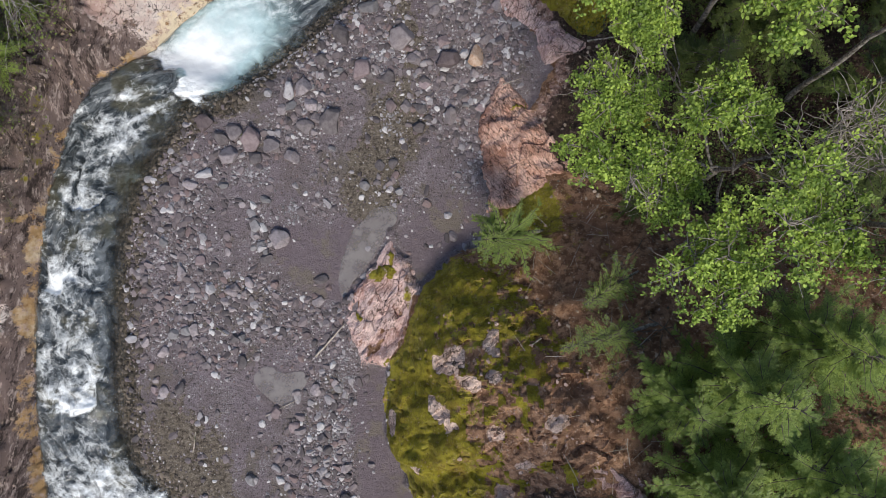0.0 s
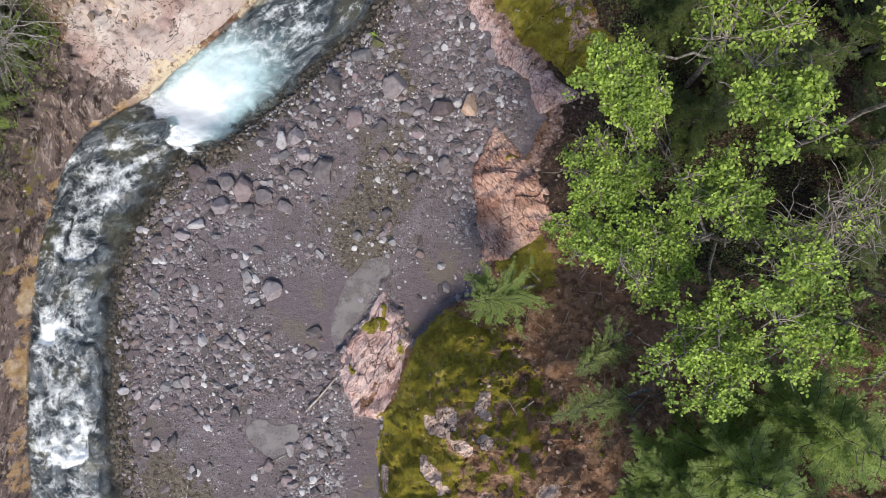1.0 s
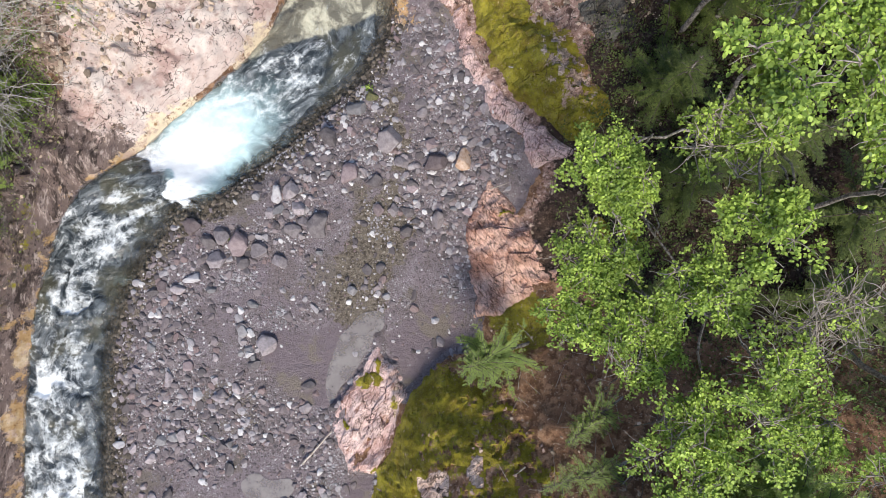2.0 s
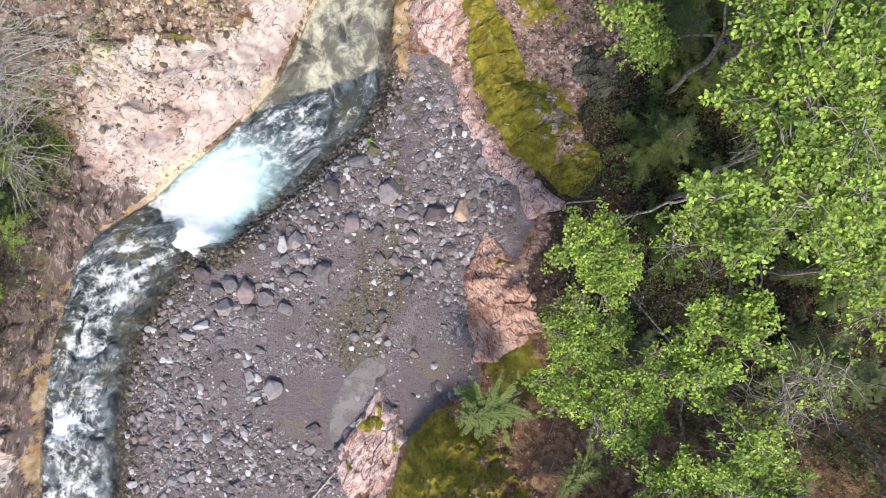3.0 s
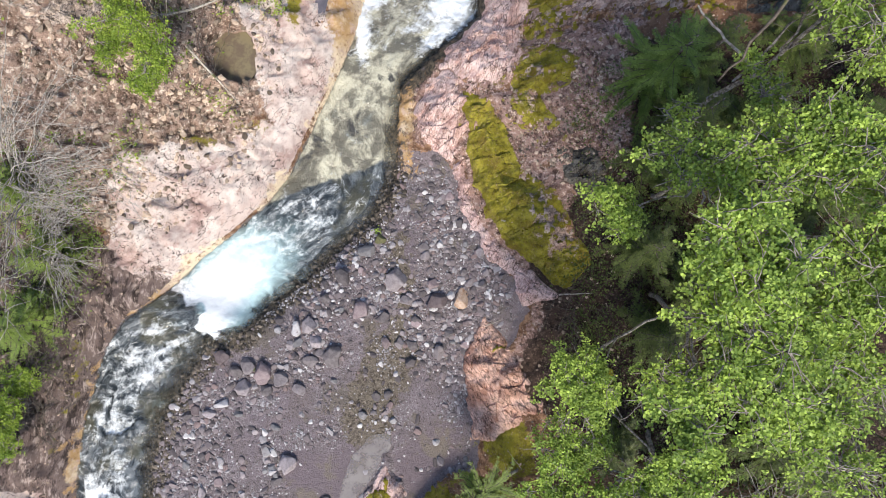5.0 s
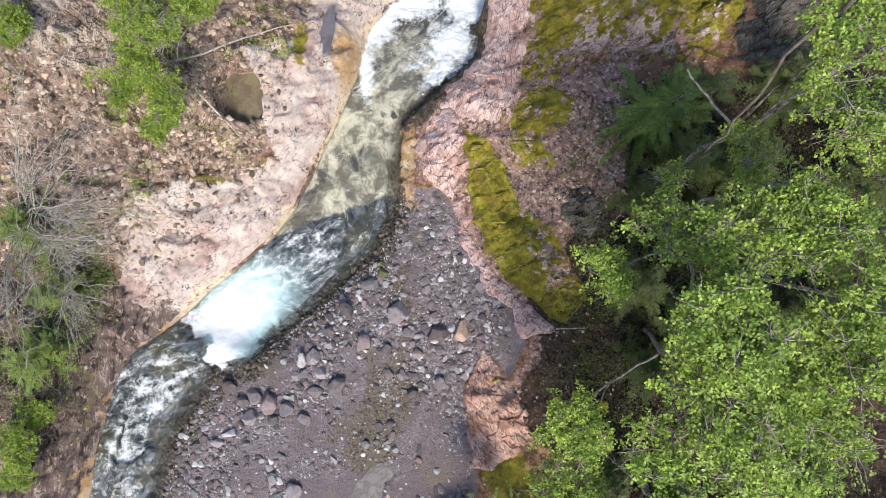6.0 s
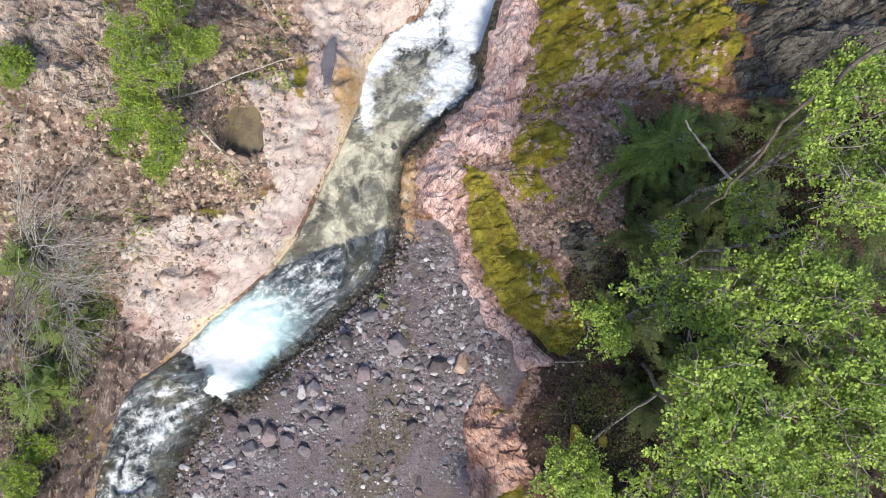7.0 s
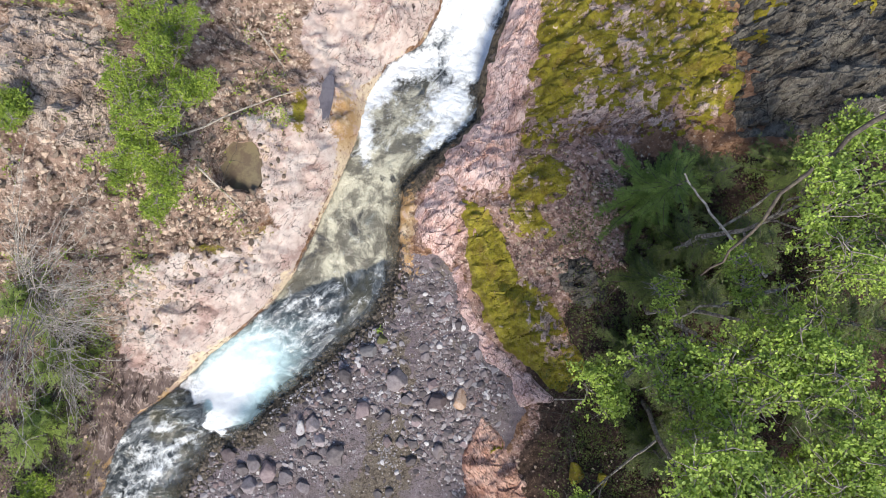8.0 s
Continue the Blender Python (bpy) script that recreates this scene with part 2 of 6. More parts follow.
def water_material():
    m, nt, b = nodes_of("river_water", 0.12, 0.5)
    along = nt.nodes.new("ShaderNodeAttribute")
    along.attribute_name = "flow"
    flow = along.outputs["Vector"]
    foam, milk = layer_of(nt, "foam"), layer_of(nt, "milk")
    billow = noise_of(nt, 1.0, 5, 0.55, flow, 0.9)
    curl = noise_of(nt, 2.2, 6, 0.6, None, 0.5)
    fine = noise_of(nt, 6.0, 6, 0.62, None, 0.3)
    web = noise_of(nt, 1.6, 5, 0.6, None, 0.6)
    drawn = nt.nodes.new("ShaderNodeVectorMath")
    drawn.operation = "MULTIPLY"
    nt.links.new(flow, drawn.inputs[0])
    drawn.inputs[1].default_value = (1.5, 1.0, 1.0)
    streak = noise_of(nt, 1.15, 7, 0.64, drawn.outputs[0], 1.4)
    lace = step_of(nt, calc(nt, "ABSOLUTE", calc(nt, "SUBTRACT", web, 0.5)), 0.0, 0.07, 1.0, 0.0)
    deep = mix_of(nt, step_of(nt, streak, 0.38, 0.64), (0.022, 0.028, 0.032), (0.15, 0.166, 0.174))
    deep = mix_of(nt, step_of(nt, noise_of(nt, 0.5, 5, 0.6, flow), 0.48, 0.62), deep, (0.07, 0.068, 0.048))
    blotch = noise_of(nt, 0.85, 8, 0.68, flow, 0.15)
    pit = noise_of(nt, 0.6, 5, 0.6, calc_shift(nt, flow), 0.2)
    murk = mix_of(nt, step_of(nt, blotch, 0.42, 0.6), (0.15, 0.138, 0.105), (0.52, 0.49, 0.37))
    murk = mix_of(nt, step_of(nt, pit, 0.57, 0.65), murk, (0.065, 0.062, 0.055))
    murky = calc(nt, "ADD", layer_of(nt, "murk"), calc(nt, "MULTIPLY", calc(nt, "SUBTRACT", billow, 0.5), 1.6))
    c = mix_of(nt, step_of(nt, murky, 0.35, 0.65), deep, murk)
    milky = calc(nt, "ADD", milk, calc(nt, "MULTIPLY", calc(nt, "SUBTRACT", billow, 0.5), 0.9))
    c = mix_of(nt, step_of(nt, milky, 0.05, 0.85), c, (0.47, 0.64, 0.66))
    rag = calc(nt, "ADD", calc(nt, "MULTIPLY", calc(nt, "SUBTRACT", billow, 0.5), 2.3), calc(nt, "ADD", calc(nt, "MULTIPLY", calc(nt, "SUBTRACT", curl, 0.5), 1.0), calc(nt, "MULTIPLY", calc(nt, "SUBTRACT", streak, 0.5), 1.7)))
    rag = calc(nt, "ADD", rag, calc(nt, "MULTIPLY", calc(nt, "SUBTRACT", fine, 0.5), 0.9))
    rag = calc(nt, "ADD", rag, calc(nt, "MULTIPLY", lace, 0.28))
    rag = calc(nt, "MULTIPLY", rag, step_of(nt, milk, 0.1, 0.9, 1.0, 0.25))
    white = step_of(nt, calc(nt, "ADD", foam, rag), 0.06, 1.38)
    put(nt, b.inputs["Base Color"], mix_of(nt, white, c, (0.93, 0.96, 0.965)))
    put(nt, b.inputs["Roughness"], step_of(nt, white, 0, 0.5, 0.16, 0.7))
    bump_of(nt, b, calc(nt, "ADD", billow, calc(nt, "ADD", calc(nt, "MULTIPLY", curl, 0.7), calc(nt, "MULTIPLY", fine, 0.25))), step_of(nt, milk, 0.1, 0.8, 0.7, 0.12), 0.2)
    clear = nt.nodes.new("ShaderNodeBsdfTransparent")
    mixer = nt.nodes.new("ShaderNodeMixShader")
    body = calc(nt, "MAXIMUM", step_of(nt, calc(nt, "ADD", layer_of(nt, "depth"), calc(nt, "MULTIPLY", calc(nt, "SUBTRACT", billow, 0.5), 1.2)), 0.0, 0.9, 0.12, 1.0), white)
    nt.links.new(body, mixer.inputs[0])
    nt.links.new(clear.outputs[0], mixer.inputs[1])
    nt.links.new(b.outputs[0], mixer.inputs[2])
    nt.links.new(mixer.outputs[0], nt.nodes["Material Output"].inputs["Surface"])
    return m


def puddle_material():
    m, nt, b = nodes_of("still_water", 0.08, 0.5)
    put(nt, b.inputs["Base Color"], mix_of(nt, step_of(nt, noise_of(nt, 1.2, 6), 0.4, 0.6), (0.31, 0.28, 0.265), (0.27, 0.24, 0.23)))
    bump_of(nt, b, noise_of(nt, 6, 3), 0.06, 0.02)
    clear = nt.nodes.new("ShaderNodeBsdfTransparent")
    mixer = nt.nodes.new("ShaderNodeMixShader")
    put(nt, mixer.inputs[0], step_of(nt, noise_of(nt, 1.7, 7, 0.65), 0.35, 0.6, 0.35, 0.75))
    nt.links.new(clear.outputs[0], mixer.inputs[1])
    nt.links.new(b.outputs[0], mixer.inputs[2])
    nt.links.new(mixer.outputs[0], nt.nodes["Material Output"].inputs["Surface"])
    return m


def pool_material(name, a, b_colour):
    m, nt, b = nodes_of(name, 0.25, 0.5)
    put(nt, b.inputs["Base Color"], mix_of(nt, step_of(nt, noise_of(nt, 1.6, 8, 0.7), 0.4, 0.62), a, b_colour))
    return m


def leaf_material(name, light, dark, through_light=0.35):
    m, nt, b = nodes_of(name, 0.5, 0.4)
    island = nt.nodes.new("ShaderNodeNewGeometry").outputs["Random Per Island"]
    c = mix_of(nt, island, light, dark)
    c = mix_of(nt, step_of(nt, noise_of(nt, 1.3, 4), 0.42, 0.6, 0, 0.55), c, dark)
    put(nt, b.inputs["Base Color"], c)
    glow = nt.nodes.new("ShaderNodeBsdfTranslucent")
    put(nt, glow.inputs["Color"], mix_of(nt, 0.3, c, (0.5, 0.6, 0.06)))
    mixer = nt.nodes.new("ShaderNodeMixShader")
    mixer.inputs[0].default_value = through_light
    nt.links.new(b.outputs[0], mixer.inputs[1])
    nt.links.new(glow.outputs[0], mixer.inputs[2])
    nt.links.new(mixer.outputs[0], nt.nodes["Material Output"].inputs["Surface"])
    return m


def bark_material(name, light, dark):
    m, nt, b = nodes_of(name, 0.9, 0.2)
    c = mix_of(nt, step_of(nt, noise_of(nt, 9, 6, 0.7), 0.42, 0.58), light, dark)
    put(nt, b.inputs["Base Color"], mix_of(nt, step_of(nt, noise_of(nt, 2.5, 4), 0.55, 0.7), c, (0.09, 0.095, 0.04)))
    bump_of(nt, b, noise_of(nt, 30, 5), 0.6, 0.02)
    return m


def moss_material():
    m, nt, b = nodes_of("moss", 0.95, 0.15)
    put(nt, b.inputs["Base Color"], moss_colour(nt))
    bump_of(nt, b, calc(nt, "ADD", noise_of(nt, 9, 8, 0.75), calc(nt, "MULTIPLY", noise_of(nt, 40, 4), 0.4)), 0.9, 0.12)
    return m


GROUND = ground_material()
MOSS = moss_material()
PINK_ROCK = outcrop_material("pink_rock", (0.68, 0.51, 0.47), (0.5, 0.325, 0.295), (0.24, 0.12, 0.09), turn=55, stretch=2.6)
MOUND_ROCK = outcrop_material("mound_rock", (0.72, 0.55, 0.46), (0.5, 0.345, 0.27), (0.22, 0.13, 0.085), turn=30)
RED_ROCK = outcrop_material("red_rock", (0.68, 0.45, 0.36), (0.42, 0.22, 0.16), (0.17, 0.07, 0.045), turn=-58, stretch=3.4)
MAUVE_ROCK = outcrop_material("mauve_rock", (0.74, 0.56, 0.51), (0.54, 0.345, 0.3), (0.27, 0.14, 0.11), turn=75, stretch=2.5)
MOSSY_ROCK = outcrop_material("mossy_rock", (0.62, 0.48, 0.41), (0.42, 0.285, 0.235), (0.16, 0.08, 0.06), turn=30)
# grey rock whose colour also carries the deep shade it lies in
SHADED_GREY_ROCK = outcrop_material("shaded_grey_rock", (0.17, 0.155, 0.13), (0.07, 0.062, 0.052), (0.024, 0.021, 0.018), turn=70, stretch=1.3)
CRAG_ROCK = outcrop_material("crag_rock", (0.56, 0.46, 0.385), (0.36, 0.275, 0.225), (0.12, 0.085, 0.065), turn=80, stretch=3.0)
GREY_STONE = stone_material("grey_stone", (0.375, 0.328, 0.338), (0.225, 0.19, 0.197), 0.34)
RED_STONE = stone_material("reddish_stone", (0.335, 0.265, 0.272), (0.22, 0.163, 0.17), 0.33)
PALE_STONE = stone_material("pale_stone", (0.47, 0.45, 0.46), (0.33, 0.305, 0.315))
OCHRE_STONE = stone_material("ochre_stone", (0.62, 0.47, 0.37), (0.38, 0.21, 0.12), 0.1)
MOSSY_STONE = stone_material("mossy_stone", (0.15, 0.145, 0.06), (0.075, 0.07, 0.04), 0.1)
RUBBLE = stone_material("rubble_stone", (0.7, 0.55, 0.42), (0.42, 0.29, 0.21), 0.42)
MOUND_CHIP = stone_material("pink_plate", (0.5, 0.36, 0.31), (0.33, 0.21, 0.17), 0.3)
WET_STONE = stone_material("wet_stone", (0.22, 0.18, 0.14), (0.1, 0.08, 0.064), 0.4)
PEBBLE = pebble_material()
FINE_PEBBLE = pebble_material("fine_pebble", 0.85)
WATER = water_material()
PUDDLE = puddle_material()
BROWN_POOL = pool_material("brown_pool", (0.14, 0.105, 0.075), (0.2, 0.165, 0.1))
SLATE_POOL = pool_material("slate_pool", (0.09, 0.082, 0.098), (0.14, 0.128, 0.145))
LEAF = leaf_material("alder_leaf", (0.56, 0.72, 0.14), (0.095, 0.165, 0.028))
BUSH_LEAF = leaf_material("shrub_leaf", (0.46, 0.57, 0.085), (0.12, 0.2, 0.028))
NEEDLE = leaf_material("conifer_needle", (0.38, 0.475, 0.115), (0.13, 0.2, 0.05), 0.42)
# dark conifers; on the east undergrowth this dark green stands in for canopy shade
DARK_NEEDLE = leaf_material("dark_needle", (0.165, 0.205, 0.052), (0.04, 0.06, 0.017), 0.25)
CLEAR_NEEDLE = leaf_material("clear_needle", (0.31, 0.43, 0.1), (0.08, 0.14, 0.032), 0.35)
BARK = bark_material("bark", (0.31, 0.28, 0.245), (0.1, 0.088, 0.075))
DARK_BARK = bark_material("dark_bark", (0.15, 0.125, 0.1), (0.08, 0.065, 0.055))
PALE_TWIG = bark_material("pale_twig", (0.5, 0.46, 0.41), (0.28, 0.25, 0.22))
TWIG = bark_material("twig", (0.36, 0.32, 0.28), (0.2, 0.17, 0.15))
DEAD_WOOD = bark_material("dead_wood", (0.52, 0.46, 0.4), (0.32, 0.27, 0.22))


# ---- tools ----
def mesh_of(name, verts, faces, material, layers=(), smooth=True):
    me = bpy.data.meshes.new(name)
    verts, faces = np.asarray(verts, np.float32), np.asarray(faces, np.int32)
    n, k = faces.shape
    me.vertices.add(len(verts)), me.loops.add(n * k), me.polygons.add(n)
    me.vertices.foreach_set("co", verts.ravel())
    me.loops.foreach_set("vertex_index", faces.ravel())
    me.polygons.foreach_set("loop_start", np.arange(0, n * k, k, dtype=np.int32))
    me.polygons.foreach_set("use_smooth", np.full(n, smooth))
    for key, values in dict(layers).items():
        values = np.asarray(values, np.float32)
        if values.ndim == 2:
            me.attributes.new(key, "FLOAT_VECTOR", "POINT").data.foreach_set("vector", values.ravel())
        else:
            me.attributes.new(key, "FLOAT", "POINT").data.foreach_set("value", values)
    me.materials.append(material)
    me.update(calc_edges=True)
    me.validate()
    return me


def part(name, me, parent, label="", kind=""):
    ob = new(name, me)
    ob.parent = parent
    return tagged(ob, label, kind=kind)


def hashed(ix, iy, seed):
    v = np.sin(ix * 127.1 + iy * 311.7 + seed * 74.7) * 43758.5453
    return v - np.floor(v)


def ripple(x, y, seed=0):
    """Smooth noise from -1 to 1 over the plan."""
    ix, iy = np.floor(x), np.floor(y)
    u, v = x - ix, y - iy
    u, v = u * u * (3 - 2 * u), v * v * (3 - 2 * v)
    a, b = hashed(ix, iy, seed), hashed(ix + 1, iy, seed)
    c, d = hashed(ix, iy + 1, seed), hashed(ix + 1, iy + 1, seed)
    return ((a + (b - a) * u) * (1 - v) + (c + (d - c) * u) * v) * 2 - 1


def rough(x, y, scale, octaves=4, seed=0):
    total, weight = 0.0, 1.0
    for k in range(octaves):
        total = total + weight * ripple(x * scale * 2.03 ** k + 17 * k, y * scale * 2.03 ** k - 9 * k, seed + k)
        weight *= 0.5
    return total / 1.8


def facets(x, y, scale, seed=0, turn=0.0, stretch=1.0):
    """Broken rock: flat plates that lie at odd heights and tilts, about -1 to 1."""
    c, s = math.cos(radians(turn)), math.sin(radians(turn))
    u, v = (x * c + y * s) * scale, (-x * s + y * c) * scale * stretch
    iu, iv = np.floor(u), np.floor(v)
    best, high = np.full(np.shape(x), 1e9), np.zeros(np.shape(x))
    for du in (-1, 0, 1):
        for dv in (-1, 0, 1):
            cu, cv = iu + du, iv + dv
            eu, ev = u - cu - hashed(cu, cv, seed), v - cv - hashed(cu, cv, seed + 1)
            far = eu * eu + ev * ev
            plate = hashed(cu, cv, seed + 2) - 0.5 + 1.5 * (hashed(cu, cv, seed + 3) - 0.5) * eu + 1.5 * (hashed(cu, cv, seed + 4) - 0.5) * ev
            high = np.where(far < best, plate, high)
            best = np.minimum(best, far)
    return high


def ramp(v, a, b):
    t = np.clip((v - a) / (b - a), 0, 1)
    return t * t * (3 - 2 * t)


def inside(x, y, outline):
    """Distance to the outline's edge: positive inside, negative outside."""
    best, within = np.full(np.shape(x), 1e9), np.zeros(np.shape(x), bool)
    for (ax, ay), (bx, by) in zip(outline, outline[1:] + outline[:1]):
        ex, ey = bx - ax, by - ay
        t = np.clip(((x - ax) * ex + (y - ay) * ey) / (ex * ex + ey * ey + 1e-9), 0, 1)
        best = np.minimum(best, (x - ax - t * ex) ** 2 + (y - ay - t * ey) ** 2)
        if ey:
            within ^= ((ay > y) != (by > y)) & (x < ax + (y - ay) * ex / ey)
    return np.sqrt(best) * np.where(within, 1, -1)


def blob(x, y, cx, cy, rx, ry, turn=0.0):
    c, s = math.cos(radians(turn)), math.sin(radians(turn))
    u, v = (x - cx) * c + (y - cy) * s, -(x - cx) * s + (y - cy) * c
    return np.exp(-((u / rx) ** 2) - (v / ry) ** 2)


# ---- the plan: x east, y north (downstream), the first eye over the origin ----
LEFT_BANK = [(-14.0, -24), (-15.0, -14), (-15.7, -10), (-16.1, -8), (-16.3, -6), (-16.4, -3.5), (-16.4, -1), (-16.2, 1.2), (-15.9, 3), (-15.4, 4.9), (-14.5, 6.7), (-12.8, 7.9), (-11.2, 9.6), (-9.4, 11.0), (-7.9, 12.4), (-6.9, 13.9), (-6.1, 15.6), (-5.3, 17.4), (-4.6, 19), (-3.9, 21), (-3.7, 22.8), (-2.6, 25), (-0.8, 26.2), (0.2, 28), (2, 36)]
RIGHT_BANK = [(-6.5, -24), (-8.0, -14), (-10.4, -10), (-12.0, -8.4), (-12.7, -6.4), (-12.8, -3.6), (-12.9, -1.2), (-12.7, 0.9), (-12.3, 2.5), (-11.3, 4.1), (-10.3, 5.7), (-8.8, 6.2), (-7.8, 7.4), (-6.0, 8.7), (-4.3, 10.2), (-2.8, 11.6), (-1.9, 13.6), (-1.7, 16), (-1.6, 17.9), (-0.2, 19.4), (2.3, 21.6), (2.3, 23.6), (2.9, 25.7), (3.9, 28), (6, 36)]
BAR_EDGE = [(-0.5, -24), (-1.1, -9.9), (-1.6, -8.5), (-2.3, -7.2), (-2.2, -4.7), (-3.0, -4.5), (-3.7, -3.4), (-3.7, -2.2), (-3.0, -0.9), (-2.1, 0.6), (-1.4, -0.4), (-1.0, -1.4), (0.1, -0.3), (1.5, 0.2), (1.7, 1.6), (1.5, 5.0), (2.4, 6.8), (3.4, 6.2), (4.0, 7.3), (3.5, 8.5), (2.2, 10.0), (1.4, 11.5), (1.0, 13.2), (0.0, 14.3), (-1.6, 14.2)]
RIVER = LEFT_BANK + RIGHT_BANK[::-1]
LEFT_SIDE = LEFT_BANK + [(2, 900), (-900, 900), (-900, -900), (-14.0, -900)]
RIGHT_SIDE = BAR_EDGE + RIGHT_BANK[17:] + [(6, 900), (900, 900), (900, -900), (-0.5, -900)]
SLABS = [
    [(-13.2, 14.2), (-11.6, 14.6), (-9.8, 14.5), (-7.9, 16.1), (-6.8, 15.3), (-6.9, 14.0), (-8.7, 11.8), (-11.6, 10.0), (-13.8, 8.4), (-14.2, 10.2), (-14.0, 12.6)],
    [(-8.9, 20.9), (-7.3, 21.9), (-6.0, 21.6), (-5.1, 19.9), (-4.8, 18.3), (-6.2, 16.9), (-7.5, 16.1), (-8.1, 18.0), (-8.3, 19.4)],
    [(-6.4, 29), (-6.4, 25), (-5.2, 22.4), (-3.6, 21.2), (-3.2, 24), (-1, 26.4), (-0.5, 29)],
    [(-19, -3.4), (-17.0, -3.2), (-17.2, -0.8), (-18.5, -0.4)],
]
SILT = [[(-1.9, 0.7), (0.2, 2.2), (1.6, 2.4), (1.5, 0.7), (0.2, -0.2), (-0.9, -1.3), (-1.4, -0.2)], [(-3.3, -4.8), (-2.3, -4.8), (-2.3, -7.0), (-1.0, -9.9), (-3.0, -10.4), (-3.6, -7.0)], [(-6.9, 1.0), (-4.6, 0.9), (-3.0, 1.8), (-2.2, 1.6), (-3.9, -2.2), (-5.5, -1.8), (-6.6, -0.6)], [(-1.7, 11.2), (-0.8, 10.8), (-0.7, 9.0), (-1.0, 8.4), (-1.8, 9.8)], [(-1.6, 7.6), (-0.9, 7.4), (-1.0, 6.4), (-1.6, 6.2)]]
PUDDLES = [[(-2.9, 1.7), (-1.8, 1.7), (-1.8, 1.0), (-2.6, 0.1), (-3.4, -1.1), (-3.9, -2.1), (-4.2, -1.0), (-3.7, 0.5)], [(-7.5, -4.9), (-6.7, -4.5), (-6.1, -4.9), (-5.5, -4.7), (-5.3, -5.3), (-5.9, -5.7), (-5.8, -6.3), (-6.5, -6.1), (-7.0, -5.6)]]


def right_bank(x, y):
    return inside(x, y, RIGHT_SIDE) + 0.4 * rough(x, y, 1.2, 5, 93)


def bar_level(y):
    return 0.6 - 0.075 * np.clip(y, -40, 40)


def water_level(x, y):
    fall = 0.75 * ramp(y + 0.25 * x, 4.1, 5.6)
    step = 0.25 * ramp(y, 12.6, 13.6) + 2.6 * ramp(y, 18.5, 27)
    return 0.25 - 0.05 * np.clip(y, -30, 18) - fall - step


def ground_level(x, y):
    river, left, right = inside(x, y, RIVER), inside(x, y, LEFT_SIDE), right_bank(x, y)
    bar, water = bar_level(y), water_level(x, y)
    z = bar + 0.06 * rough(x, y, 0.5, 3, 3) - (bar - water - 0.02) * np.exp(-np.maximum(-river, 0) / 0.8)
    rocky = rough(x, y, 0.45, 4, 11) + 0.5 * (1 - 2 * np.abs(rough(x, y, 0.8, 3, 15)))
    crag = 1 - 2.2 * np.abs(rough(x * 1.5, y * 0.5, 1.0, 3, 18))
    chips = rough(x, y, 2.0, 2, 23)
    zl = water + 0.2 + 0.55 * (1 - np.exp(-np.maximum(left, 0) / 0.45)) + (0.36 + 0.12 * ramp(y, 10, 14)) * np.clip(left, 0, 60) + rocky * np.clip(left * 0.25, 0, 0.5) + (0.14 + 0.16 * ramp(10 - y, 0, 3)) * crag * ramp(left, 0.1, 0.8) + 0.07 * chips * ramp(left, 0.1, 0.6) + ((0.3 + 0.12 * ramp(9 - y, 0, 2)) * facets(x, y, 0.7, 301, 40, 1.4) + 0.16 * facets(x, y, 1.9, 311, 20, 1.4)) * ramp(left, 0.1, 1.0)
    pot = np.hypot((x + 9.0) / 0.98, (y - 18.8) / 1.1) + 0.15 * ripple(x * 2, y * 2, 77)
    cleft = np.hypot((x + 5.55 - 0.25 * (y - 21.9)) / 0.32, (y - 21.9) / 1.7) + 0.15 * ripple(x * 2, y * 2, 78)
    zl = zl - 1.2 * ramp(1.15 - pot, 0, 0.18) - 0.3 * ramp(1.1 - cleft, 0, 0.2)
    z = np.where(left > 0, zl, z)
    low, top = ramp(y, -5, 3.0), ramp(y, 14, 20)
    slope = 0.66 - 0.42 * low + 0.22 * top
    start = 1.5 * (1 - ramp(y, -1.5, 3.0)) + 0.22 * ramp(y, -1.5, 3.0)
    foot = bar + (np.maximum(bar - 0.6, water + 0.4) - bar) * ramp(y, 13, 19)
    zr = foot + (0.07 * chips + 0.14 * facets(x, y, 1.2, 321, 30, 1.3)) * ramp(right, 0.1, 0.6) + start * (1 - np.exp(-np.maximum(right, 0) / 0.7)) + slope * np.clip(right, 0, 5.5) + 0.28 * np.clip(right - 5.5, 0, 60) + rocky * np.clip(right * 0.2, 0, 0.4)
    tongue = blob(x, y, -2.5, -2.0, 1.5, 2.8, 8)
    zr = zr + (bar + 0.15 + 0.12 * rocky - zr) * np.clip(1.5 * tongue, 0, 1)
    z = np.where(right > 0, zr, z)
    return np.where(river > 0, water - 0.06 - 0.5 * ramp(river, 0, 0.9) + 0.06 * rough(x, y, 1.5, 3, 5), z)


def level_at(x, y):
    return float(ground_level(np.array([float(x)]), np.array([float(y)]))[0])


